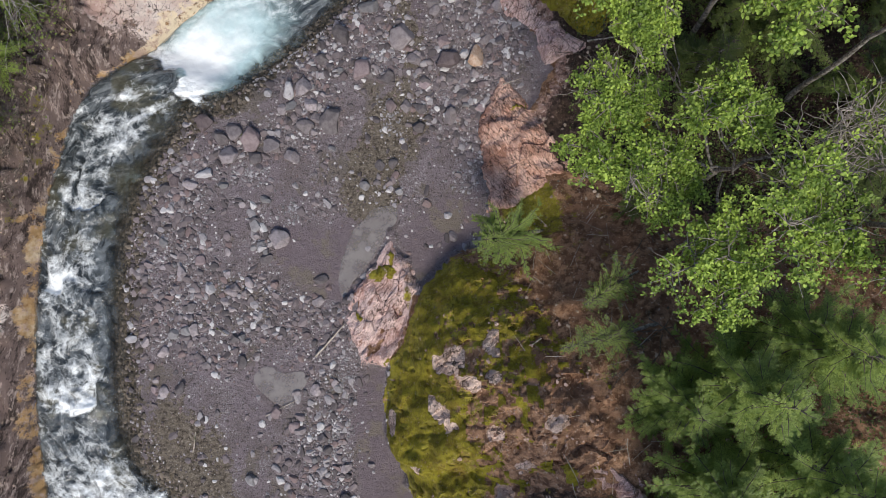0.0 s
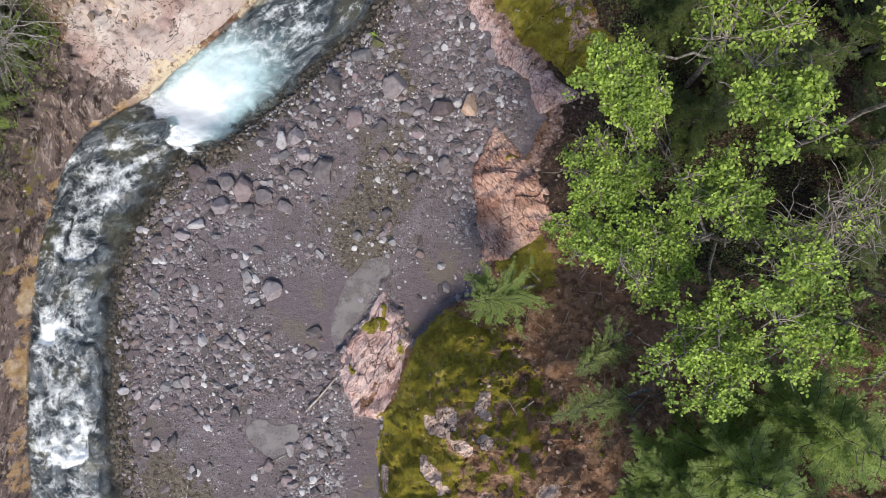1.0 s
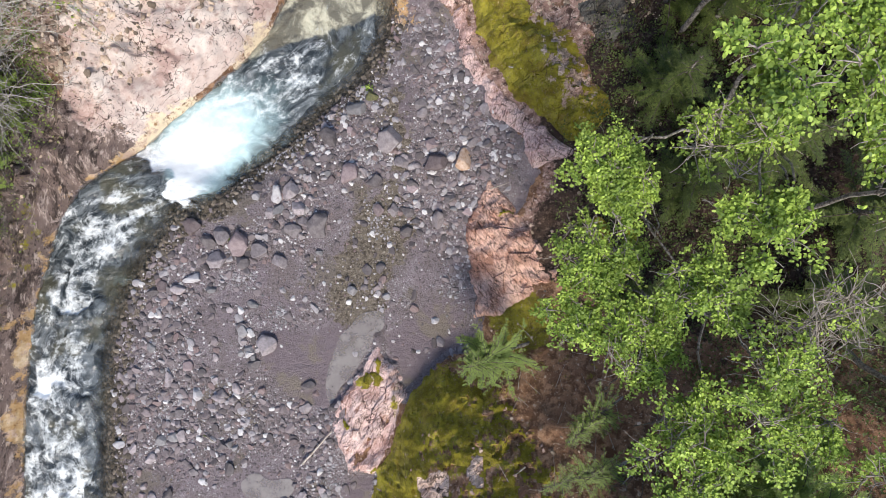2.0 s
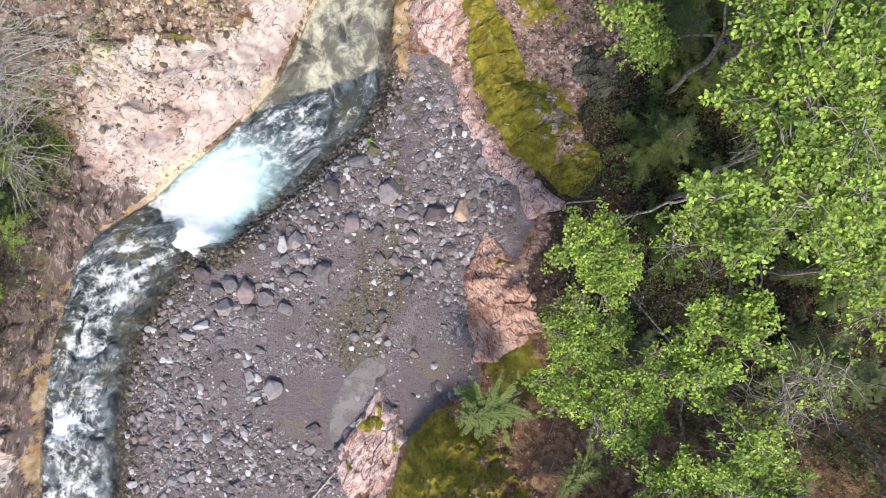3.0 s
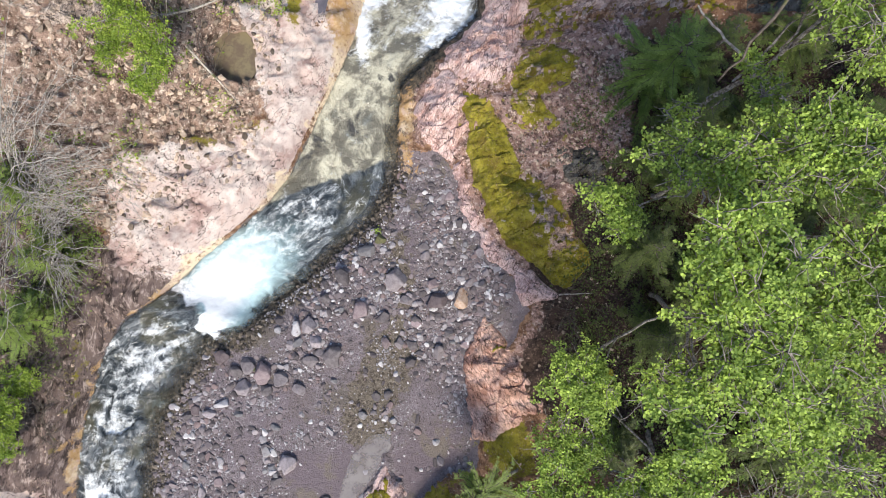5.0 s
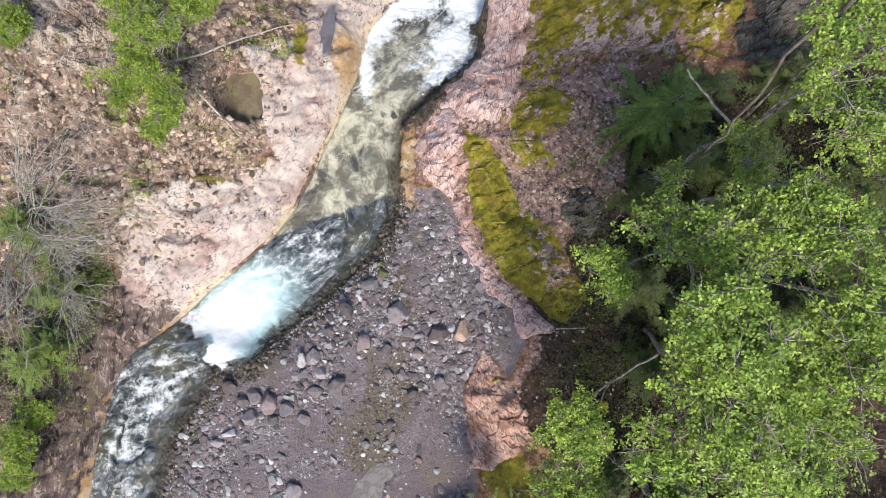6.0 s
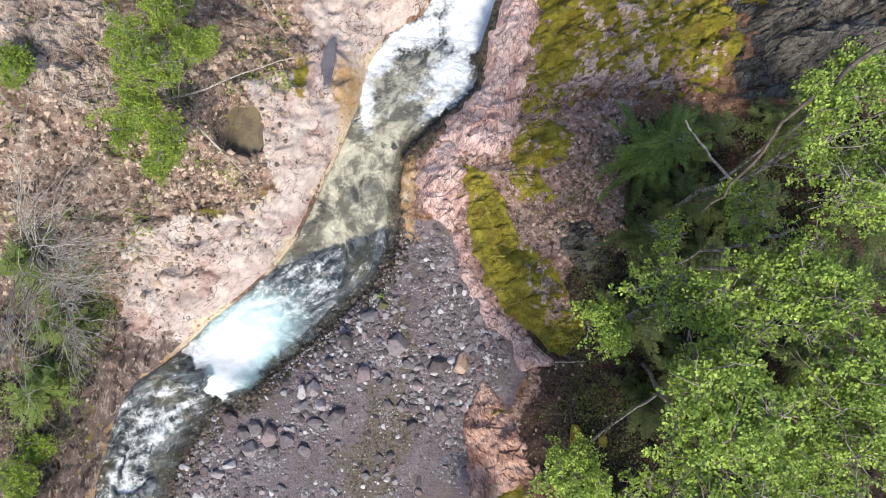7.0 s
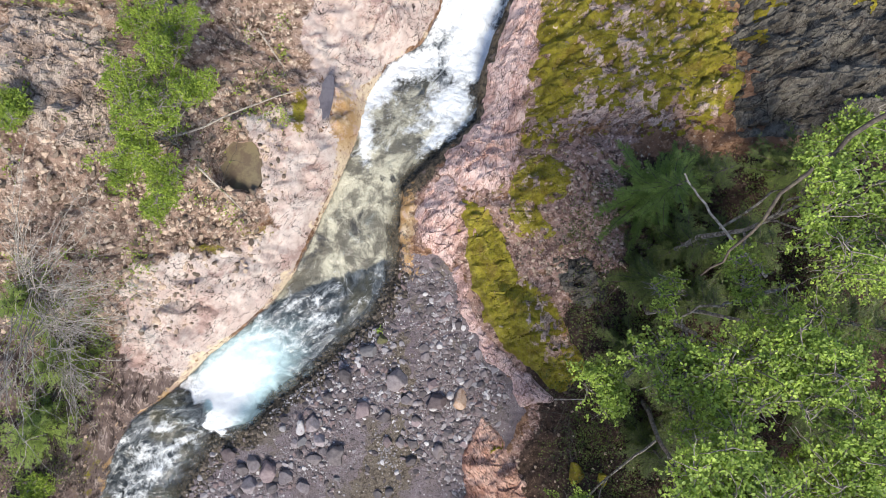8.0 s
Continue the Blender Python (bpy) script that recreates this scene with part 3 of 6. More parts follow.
def build_ground():
    out = np.array([24, 29, 35, 45, 65, 100, 180, 350, 700, 900.0])
    xs = np.concatenate([-out[::-1], np.arange(-22, 18.01, 0.1), out])
    ys = np.concatenate([8 - out[::-1], np.arange(-14, 31.01, 0.1), 8 + out])
    x, y = np.meshgrid(xs, ys)
    z = ground_level(x, y)
    river, left, right = inside(x, y, RIVER), inside(x, y, LEFT_SIDE), right_bank(x, y)
    wobble = 0.5 * rough(x, y, 0.8, 4, 21)
    gx, gy = x + 0.8 * rough(x, y, 0.7, 4, 24), y + 0.8 * rough(x, y, 0.7, 4, 25)
    band = 0.08 * ramp(y, 14, 17) + 0.08 * ramp(10 - y, 0, 2) + 0.1 * ramp(5.5 - y, 0, 2) + 0.48 * 0.6 * blob(0 * x, y, 0, 8.6, 1, 2.0)
    slab = np.max([ramp(inside(x, y, p) + wobble, -0.3, 0.3) for p in SLABS], axis=0)
    silt = np.max([ramp(inside(x, y, p), -0.3, 0.4) for p in SILT], axis=0)
    layers = {
        "gravel": ramp(-np.maximum(left, right - 0.4), -0.1, 0.1),
        "silt": silt,
        "bed": np.where(left > -0.05, 0, np.maximum(ramp(river, -0.5, 0.1), 0.7 * ramp(river, -1.2, -0.4))),
        "gully": 1.6 * np.max([0.55 * blob(gx, gy, -1.5, 8.8, 0.8, 2.8), 0.85 * blob(gx, gy, -2.0, 5.0, 1.0, 2.2), blob(gx, gy, -2.9, 2.6, 1.3, 1.4), 0.75 * blob(gx, gy, -10.2, -8.0, 1.5, 2.4, 15)], axis=0),
        "scree": ramp(left, 1.0, 3.0) * ramp(y, 9, 12.5),
        "crumbs": 0.7 * ramp(y, 1.5, 5) * ramp(right, 0, 1) * ramp(10 - x, 0, 2),
        # canopy shade on the east slope and two shaded hollows, painted as dark litter
        "shade_duff": (0.25 + 0.75 * ramp(y, 0, 3)) * ramp(right, 0.5, 1.8) * ramp(x - 7.6 + 4.4 * ramp(y, 1.5, 3.5) - 4.6 * ramp(y, 9, 15), 0, 1.6) * ramp(19.8 - y, 0, 1.5) + 0.9 * blob(x, y, 6.9, 13.4, 1.0, 1.2) + 1.3 * blob(x, y, 3.9, -8.8, 2.0, 1.7),
        "slab": np.maximum(np.maximum(slab, blob(x, y, -5.8, 21.9, 0.9, 2.2)), 0.9 * ramp(left, 0.0, 0.15) * ramp(1.5 - left, -0.4, 0.6) * ramp(y, 7.5, 10)),
        "cliff": ramp(left, -0.5, -0.1) * ramp(8.5 - left, 0, 2) * ramp(11.3 - y - 0.35 * (x + 15), -1, 2),
        "stain": ramp(left, -0.5, 0.05) * ramp(band + wobble - left, -0.3, 0.25) * (0.56 + 0.07 * ramp(5.5 - y, 0, 1.5) + 0.26 * ramp(y, 6.5, 8) - 0.1 * ramp(y, 9, 10.5)) * (1 + 0.55 * rough(x, y, 0.55, 3, 97)) + 0.95 * blob(x, y, -4.5, 21.6, 0.8, 1.8) * (left > 0) + 0.66 * blob(x, y, -1.3, 16.2, 0.8, 2.6) * (right > -0.4) + 0.4 * blob(x, y, -1.0, 13.6, 0.9, 0.7),
        "cream": ramp(y, 7.4, 9) * (x < -2.4 + 0.4 * np.clip(y - 18, 0, 9)) * (1 - blob(x, y, -4.6, 21.4, 0.9, 1.9)),
        "moss": 0.44 * blob(x, y, -16.0, 4.5, 0.45, 4, -15) + 0.75 * blob(x, y, -6.5, 21.6, 0.5, 1.6) + 0.5 * blob(x, y, -8.2, 15.8, 0.9, 0.5) + 0.5 * blob(x, y, -10.5, 15, 1.2, 0.5) + 0.5 * blob(x, y, 3, 1.6, 1, 1) * (right > 0) + 0.9 * blob(x, y, 3.6, 1.7, 0.7, 1.0) * (right > 0) + 0.1 * blob(x, y, 5.5, 1.2, 1.5, 1.5) + 0.27 * ramp(y, 12, 15) * ramp(right, 0.5, 1.5) * ramp(9.5 - x, 0, 2) + 0.2 * (right > 0) * ramp(3 - y, 0, 2) * ramp(7.5 - x, 0, 2),
    }
    n, k = x.shape
    i = np.arange(n * k).reshape(n, k)
    faces = np.stack([i[:-1, :-1], i[:-1, 1:], i[1:, 1:], i[1:, :-1]], -1).reshape(-1, 4)
    me = mesh_of("ground", np.stack([x, y, z], -1).reshape(-1, 3), faces, GROUND, {a: v.ravel() for a, v in layers.items()})
    return tagged(new("ground", me), "gravel river bed between brown soil slopes and pale rock banks", "ground", kind="structure")


ground = build_ground()


# drops: middle of the lip, half width, turn of the downstream way from north, bow of the lip, strength, reach downstream
DROPS = [
    (-14.55, 1.5, 1.25, 0, 0.55, 1.75, 0.35), (-14.55, 1.6, 1.3, 0, 0.5, 0.75, 2.4),
    (-15.3, -1.9, 0.85, 5, 0.1, 2.2, 1.1), (-14.8, -1.7, 1.5, 0, 0.1, 0.62, 2.8),
    (-14.35, -6.6, 1.2, 18, 0.5, 2.0, 0.9), (-14.6, -6.0, 1.6, 8, 0.2, 0.8, 3.6),
    (-13.0, -11.2, 3.4, 12, 0.05, 1.7, 2.2),
    (-11.25, 6.98, 1.65, -44, 0.1, 2.7, 2.8),
    (0.1, 19.9, 0.5, -50, 0.0, 0.6, 1.2),
]
# patches of white water: centre, half lengths, turn, strength
FOAM = [(-12.1, 5.6, 1.5, 0.35, 32, 1.15), (-13.4, 6.2, 1.0, 0.22, 10, 0.85), (-10.4, 6.0, 0.2, 0.7, 10, 0.35), (-12.9, 4.3, 0.9, 0.45, 40, 1.1), (-11.7, 5.1, 0.7, 0.5, 20, 0.75), (-13.9, 5.0, 0.9, 0.5, 35, 0.85), (-15.2, 2.9, 0.3, 0.9, -15, 0.55), (-14.3, -4.4, 0.35, 1.2, -25, 0.6), (-15.1, -4.0, 0.3, 1.0, 10, 0.5)]
FOAM += [(-7.6, 10.6, 1.9, 0.5, 45, 0.45), (-6.2, 11.3, 1.6, 0.18, 48, 0.5), (-5.3, 11.8, 1.5, 0.15, 52, 0.42), (-6.9, 12.2, 0.9, 0.2, 45, 0.6), (-4.6, 13.2, 1.0, 0.15, 55, 0.35), (-6.0, 12.0, 1.9, 0.9, 46, 0.42)]
FOAM += [(-3.6, 21.0, 0.4, 2.3, 6, 1.7), (-2.9, 23.6, 0.75, 1.6, -28, 1.9), (-1.2, 25.0, 2.0, 0.75, 20, 1.8), (1.0, 22.6, 1.2, 1.5, -25, 1.9), (0.3, 20.9, 0.5, 1.5, -38, 1.7), (-0.7, 19.3, 0.2, 0.8, -35, 1.1), (-1.0, 21.3, 0.8, 0.35, 5, 1.0), (2.2, 25.8, 1.9, 2.2, -35, 2.4), (2.6, 30, 4, 3, 55, 2.2)]


def build_river():
    n, k = 1100, 76
    s = np.linspace(0, len(LEFT_BANK) - 1, n)
    a, b = np.array(LEFT_BANK, float), np.array(RIGHT_BANK, float)
    sides = []
    for line in (a, b):
        fine = np.stack([np.interp(s, np.arange(len(line)), line[:, c]) for c in (0, 1)], -1)
        for _ in range(400):
            fine[1:-1] = 0.25 * fine[:-2] + 0.5 * fine[1:-1] + 0.25 * fine[2:]
        sides.append(fine)
    v = np.linspace(-0.12, 1.12, k)[None, :, None]
    p = sides[0][:, None] * (1 - v) + sides[1][:, None] * v
    x, y = p[..., 0], p[..., 1]
    middle = (sides[0] + sides[1]) / 2
    pace = np.hypot(*np.diff(middle, axis=0).T)
    my = middle[1:, 1]
    drawn = 1 - 0.3 * ramp(my, 9.5, 11) * ramp(14.5 - my, 0, 1.2) - 0.25 * ramp(my, 14, 16)
    run = np.concatenate([[0], np.cumsum(pace * drawn)])
    wide = np.hypot(*(sides[1] - sides[0]).T)
    across = (v[..., 0] - 0.5) * wide[:, None]
    foam, lip = np.zeros_like(x), np.zeros_like(x)
    for cx, cy, half, turn, bow, f, reach in DROPS:
        c, sn = math.cos(radians(turn)), math.sin(radians(turn))
        u, w = (x - cx) * c + (y - cy) * sn, -(x - cx) * sn + (y - cy) * c
        w = w - bow * u * u / half + 0.85 * rough(x, y, 0.95, 3, 45) + 0.2 * rough(x, y, 3.2, 3, 49)
        side = np.exp(-(np.abs(u + 0.3 * rough(x, y, 0.9, 3, 46)) / half) ** 3)
        foam = np.maximum(foam, f * ramp(w, -0.12, 0.3) * np.exp(-np.maximum(w, 0) / reach) * side)
        lip = np.maximum(lip, ramp(w, -1.2, -0.1) * ramp(0.05 - w, 0, 0.2) * side)
    for cx, cy, rx, ry, turn, f in FOAM:
        foam = np.maximum(foam, f * blob(x + 0.25 * rough(x, y, 0.9, 3, 47), y + 0.25 * rough(x, y, 0.9, 3, 48), cx, cy, rx, ry, turn))
    milk = 1.35 * blob(x, y, -9.5, 8.5, 2.7, 1.9, 43) * ramp(y + 0.95 * (x + 11.0) - 6.75, 0.0, 1.2)
    murk = ramp(y - 0.35 * x, 14.6, 15.8) * ramp(25.0 - y, 0, 2.5) * (1.1 - 0.35 * ramp(y, 20, 21.5))
    churn = 0.3 + 0.7 * np.clip(foam, 0, 1) * (1 - 0.92 * np.clip(milk, 0, 1))
    z = water_level(x, y) + churn * (0.16 * rough(across * 1.6, run[:, None] * 0.9, 1.0, 5, 31) + 0.1 * rough(x, y, 2.2, 3, 35)) + 0.16 * lip
    edge, east = inside(x, y, RIVER), ramp(v[..., 0] + 0 * x, 0.4, 0.6)
    foam = foam - 0.2 - 0.3 * murk * (y < 19.5) - 0.35 * ramp(0.5 - edge, 0, 0.5) * east - 0.15 * lip
    calm = np.where((y > -9) & (y < 5.5), ramp(v[..., 0] + 0 * x, 0.55, 0.85), 0)
    foam = foam - (0.25 + 0.3 * ramp(y, -3, 0)) * calm
    depth = np.where(east > 0.5, ramp(edge, -0.05, 1.0) * (1 - 0.25 * calm), ramp(edge, -0.1, 0.25))
    flow = np.stack([across + 0.3 * rough(x, y, 0.7, 3, 41), np.broadcast_to(run[:, None], x.shape) + 0.3 * rough(x, y, 0.7, 3, 43), np.zeros_like(x)], -1)
    i = np.arange(n * k).reshape(n, k)
    faces = np.stack([i[:-1, :-1], i[:-1, 1:], i[1:, 1:], i[1:, :-1]], -1).reshape(-1, 4)
    layers = {"foam": foam.ravel(), "milk": milk.ravel(), "murk": murk.ravel(), "depth": depth.ravel(), "flow": flow.reshape(-1, 3)}
    me = mesh_of("water", np.stack([x, y, z], -1).reshape(-1, 3), faces, WATER, layers)
    return tagged(new("water", me), "rushing mountain stream with white rapids and a turquoise plunge pool", "water", kind="structure")


river = build_river()


def build_puddle(outline):
    bm = bmesh.new()
    pts = []
    m = len(outline)
    for i in range(m * 6):
        a, b = outline[i // 6], outline[(i // 6 + 1) % m]
        t = (i % 6) / 6
        pts.append((a[0] + (b[0] - a[0]) * t, a[1] + (b[1] - a[1]) * t))
    pts = np.array(pts)
    for _ in range(6):
        pts = 0.25 * np.roll(pts, 1, 0) + 0.5 * pts + 0.25 * np.roll(pts, -1, 0)
    pts = pts + 0.18 * np.stack([rough(pts[:, 0], pts[:, 1], 1.4, 3, 51), rough(pts[:, 0], pts[:, 1], 1.4, 3, 52)], -1)
    tilt = ground_level(pts[:, 0], pts[:, 1])
    fit = np.linalg.lstsq(np.c_[pts, np.ones(len(pts))], tilt, rcond=None)[0]
    bm.faces.new([bm.verts.new((a, b, fit[0] * a + fit[1] * b + fit[2] + 0.03)) for a, b in pts])
    me = bpy.data.meshes.new("puddle")
    bm.to_mesh(me), bm.free()
    me.materials.append(PUDDLE)
    return tagged(new("puddle", me), "shallow still puddle lying on the gravel bar", "puddle", kind="structure")


for outline in PUDDLES:
    build_puddle(outline)


def build_pool(cx, cy, rx, ry, turn, z, material, label):
    ring = [Vector((math.cos(a) * rx, math.sin(a) * ry, 0)) for a in np.linspace(0, 2 * math.pi, 40, endpoint=False)]
    bm = bmesh.new()
    bm.faces.new([bm.verts.new(Matrix.Rotation(radians(turn), 3, "Z") @ p + Vector((cx, cy, z))) for p in ring])
    me = bpy.data.meshes.new("rock_pool")
    bm.to_mesh(me), bm.free()
    me.materials.append(material)
    return tagged(new("rock_pool", me), label, "pool", kind="structure")


build_pool(-9.0, 18.8, 1.15, 1.3, 0, level_at(-9.0, 18.8) + 0.3, BROWN_POOL, "round brown pothole pool in pale rock")
build_pool(-5.5, 21.9, 0.42, 1.7, -14, level_at(-5.55, 21.9) + 0.1, SLATE_POOL, "narrow dark slate-blue pool in a rock cleft")


# ---- rock outcrops ----
RELIEF = []


def islands(faces):
    """The faces sorted into connected patches, the tiny ones left out."""
    quads = faces.tolist()
    lead, owner = list(range(len(quads))), {}

    def head(k):
        while lead[k] != k:
            k = lead[k]
        return k

    for i, quad in enumerate(quads):
        for a, b in zip(quad, quad[1:] + quad[:1]):
            other = owner.setdefault((min(a, b), max(a, b)), i)
            lead[head(other)] = head(i)
    group = np.array([head(i) for i in range(len(quads))])
    return [faces[group == g] for g in np.unique(group) if np.sum(group == g) > 24]


def build_outcrop(name, outline, height, material, label, edge=0.5, rise=(0.0, 0.0), crags=0.25, moss=0.0, moss_spots=(), turn=0.0, seed=0, step=0.07, litter=-0.8, bare=()):
    xs = np.arange(min(p[0] for p in outline) - 0.5, max(p[0] for p in outline) + 0.5, step)
    ys = np.arange(min(p[1] for p in outline) - 0.5, max(p[1] for p in outline) + 0.5, step)
    x, y = np.meshgrid(xs, ys)
    d = inside(x, y, outline) + 0.3 * rough(x, y, 0.9, 5, seed) + 0.16 * rough(x, y, 2.6, 3, seed + 2)
    cx, cy = np.mean(outline, axis=0)
    c, s = math.cos(radians(turn)), math.sin(radians(turn))
    u, v = x * c + y * s, -x * s + y * c
    strata = rough(u * 0.45, v * 1.7, 1.0, 3, seed + 5)
    lift = height * (1 - np.exp(-np.clip(d, 0, 9) / edge)) - np.clip(-d, 0, 1) * 3.0 + rise[0] * (x - cx) + rise[1] * (y - cy)
    ledge = 0.8 * facets(x, y, 0.8, seed + 50, turn, 1.8) + 0.5 * facets(x, y, 2.0, seed + 60, turn + 20, 1.8) + 0.3 * strata - 0.3 * np.exp(-np.abs(rough(u * 0.7, v * 1.5, 1.0, 3, seed + 7)) * 9)
    upslope = ramp(inside(x, y, RIGHT_SIDE), 1.2, 2.5)
    z = ground_level(x, y) + lift * (1 - 0.75 * upslope * ramp(1.2 - d, 0, 1)) + crags * ledge * ramp(d, 0, 0.35) + 0.12 * rough(x, y, 2.0, 2, seed + 9) * ramp(d, -0.1, 0.3)
    cover = np.full(x.shape, moss)
    for mx, my, rx, ry, t, f in moss_spots:
        cover = cover + f * blob(x, y, mx, my, rx, ry, t)
    litter = np.full(x.shape, litter) + 0.8 * ramp(0.7 - d, 0, 0.9) * upslope
    for mx, my, rx, ry, t in bare:
        show = ramp(blob(x, y, mx, my, rx, ry, t) + 0.8 * rough(x, y, 2.2, 4, seed + 70), 0.62, 0.72)
        cover, litter = cover - 4 * show, litter - 3 * show
    keep = d > -0.3
    RELIEF.append((xs, ys, z))
    i = np.arange(x.size).reshape(x.shape)
    faces = np.stack([i[:-1, :-1], i[:-1, 1:], i[1:, 1:], i[1:, :-1]], -1).reshape(-1, 4)
    faces = faces[keep.ravel()[faces].all(1)]
    def sheet(kind, chosen, height, material, layers):
        used, back = np.unique(chosen, return_inverse=True)
        verts = np.stack([x, y, height], -1).reshape(-1, 3)[used]
        return mesh_of(kind, verts, back.reshape(chosen.shape), material, {a: v.ravel()[used] for a, v in layers.items()}, kind == "moss_cushion")

    thick = cover + 1.3 * rough(x, y, 0.9, 6, seed + 30) + 2.7 * rough(x, y, 4.4, 4, seed + 35)
    patches = faces[(thick.ravel()[faces] > 0.38).all(1) & ((d + 0.55 * rough(x, y, 1.4, 4, seed + 80)).ravel()[faces] > 0.1).all(1)]
    layers = {"moss": cover - 0.15, "litter": litter}
    if len(patches) < 60:
        return tagged(new(name, sheet(name, faces, z, material, {"moss": cover, "litter": litter})), label, "rock")
    root = tagged(new(name), label, "rock")
    part("bedrock", sheet("bedrock", faces, z, material, layers), root)
    pile = z - 0.02 + 0.085 * ramp(thick, 0.38, 1.3) + 0.03 * rough(x, y, 1.8, 4, seed + 40) * ramp(thick, 0.6, 1.2)
    for piece in islands(patches) if len(patches) < 1500 else [patches]:
        part("moss_cushion", sheet("moss_cushion", piece, pile, MOSS, {}), root, "olive-green moss cushion")
    return root


build_outcrop("rock_outcrop", [(-2.1, 0.6), (-1.5, -0.3), (-1.0, -1.5), (-1.5, -3.3), (-2.3, -4.6), (-3.0, -4.5), (-3.7, -3.3), (-3.7, -2.2), (-3.0, -0.9)], 0.22, PINK_ROCK, "pale pink cracked rock outcrop rising from the gravel bar", 0.3, (0.0, 0.0), 0.2, -0.9, [(-2.7, -1.0, 0.9, 0.4, 10, 1.9), (-1.4, -1.6, 0.35, 1.3, 0, 1.5), (-2.0, 0.0, 0.3, 0.6, 0, 1.3), (-3.5, -2.6, 0.25, 0.8, 0, 1.3)], 60, 100, 0.035, litter=-1.6)
build_outcrop("rock_outcrop", [(2.4, 6.9), (3.4, 6.0), (4.6, 4.1), (5.0, 3.2), (3.8, 2.2), (2.4, 1.5), (1.8, 1.4), (1.7, 3.2), (1.4, 5.2)], 0.25, RED_ROCK, "pointed orange-red rock face with slanting cracks beside the gravel", 0.3, (-0.12, 0.0), 0.13, -1.2, (), -58, 120, 0.04, litter=-1.7)
build_outcrop("rock_mound", [(-0.9, -1.4), (0.3, -0.3), (1.6, 0.0), (2.6, -0.6), (3.9, -2.4), (5.2, -4.2), (5.4, -6.0), (4.5, -6.9), (3.2, -7.3), (2.4, -8.2), (1.8, -10), (1.6, -13), (-0.8, -13), (-1.2, -9.5), (-1.6, -8.3), (-2.2, -6.9), (-2.1, -4.4), (-1.5, -3.1)], 0.4, MOUND_ROCK, "large rock mound covered with yellow-green moss and dead litter", 0.5, (0.0, 0.0), 0.22, 0.3, [(-1.1, -5.6, 1.2, 3.6, 8, 1.7), (0.1, -1.4, 1.3, 1.0, 0, 1.2), (0.6, -6.8, 1.2, 2.2, 0, 0.35), (2.0, -2.6, 1.6, 1.8, 0, 0.3), (0.9, -8.4, 0.6, 0.9, 10, 0.8), (3.0, -7.0, 1.6, 2.0, 0, -0.5), (0.5, -9.5, 2.2, 2.0, 0, 0.1), (4.6, -6.0, 0.8, 2.0, 20, -0.6)], 30, 140, litter=0.9, bare=[(-0.15, -5.6, 0.5, 0.9, 15), (0.3, -3.7, 0.8, 0.4, 20), (1.4, -4.0, 0.45, 0.4, 0), (1.6, -3.1, 0.4, 0.6, 0), (0.85, -4.3, 0.5, 0.35, 0), (-0.95, -7.7, 0.35, 0.35, 0), (1.6, -5.8, 0.35, 0.3, 0), (-1.9, -6.3, 0.2, 0.7, 0), (2.6, -6.6, 0.35, 0.3, 0), (2.0, -7.9, 0.4, 0.3, 30), (3.4, -5.2, 0.4, 0.3, 0)])
build_outcrop("rock_ridge", [(1.4, 17.3), (2.5, 16.7), (3.4, 15.5), (3.9, 13.9), (5.3, 12.9), (6.4, 11.2), (6.9, 9.5), (6.1, 8.3), (5.0, 9.0), (3.6, 10.2), (2.5, 11.6), (1.9, 13.1), (1.6, 14.7), (1.5, 16.1)], 0.9, MOSSY_ROCK, "rounded rock ridge under a thick cushion of olive moss", 0.6, (0.0, 0.0), 0.2, 1.25, [(5.6, 11.2, 0.9, 1.8, 20, -1.1), (4.6, 11.6, 0.3, 0.9, 0, -0.5)], 20, 160, litter=0.1)
build_outcrop("rock_outcrop", [(2.4, 10.0), (3.6, 8.8), (4.2, 7.6), (5.4, 8.0), (4.7, 8.9), (3.6, 9.7), (2.5, 11.2), (1.7, 12.7), (1.4, 14.2), (1.0, 14.0), (1.3, 12.0)], 0.3, PINK_ROCK, "narrow pink rock band below a mossy ridge", 0.3, (0.0, 0.0), 0.2, -1.3, (), -50, 180, 0.04)
build_outcrop("rock_outcrop", [(-0.3, 18.3), (0.6, 18.6), (1.7, 17.5), (1.7, 15.6), (0.9, 14.2), (0.3, 14.5), (-0.5, 15.1), (-0.8, 16.7)], 0.35, MAUVE_ROCK, "pink bedrock knob between the stream and the moss", 0.5, (0.0, 0.0), 0.22, -1.2, (), 20, 200, 0.04)
build_outcrop("rock_outcrop", [(0.7, 19.9), (2.3, 21.3), (2.7, 24.0), (3.4, 25.4), (4.0, 28), (5.4, 28), (5.1, 25.7), (4.8, 22.9), (4.2, 20.9), (4.2, 19.0), (3.4, 17.0), (1.8, 17.6), (0.3, 18.8)], 0.5, MAUVE_ROCK, "reddish layered bedrock along the waterfall", 0.5, (0.0, 0.0), 0.22, -0.75, [(4.6, 21.0, 0.5, 1.4, 0, 0.6), (2.6, 18.6, 0.6, 0.5, 0, 0.5)], 75, 220, litter=-0.1)
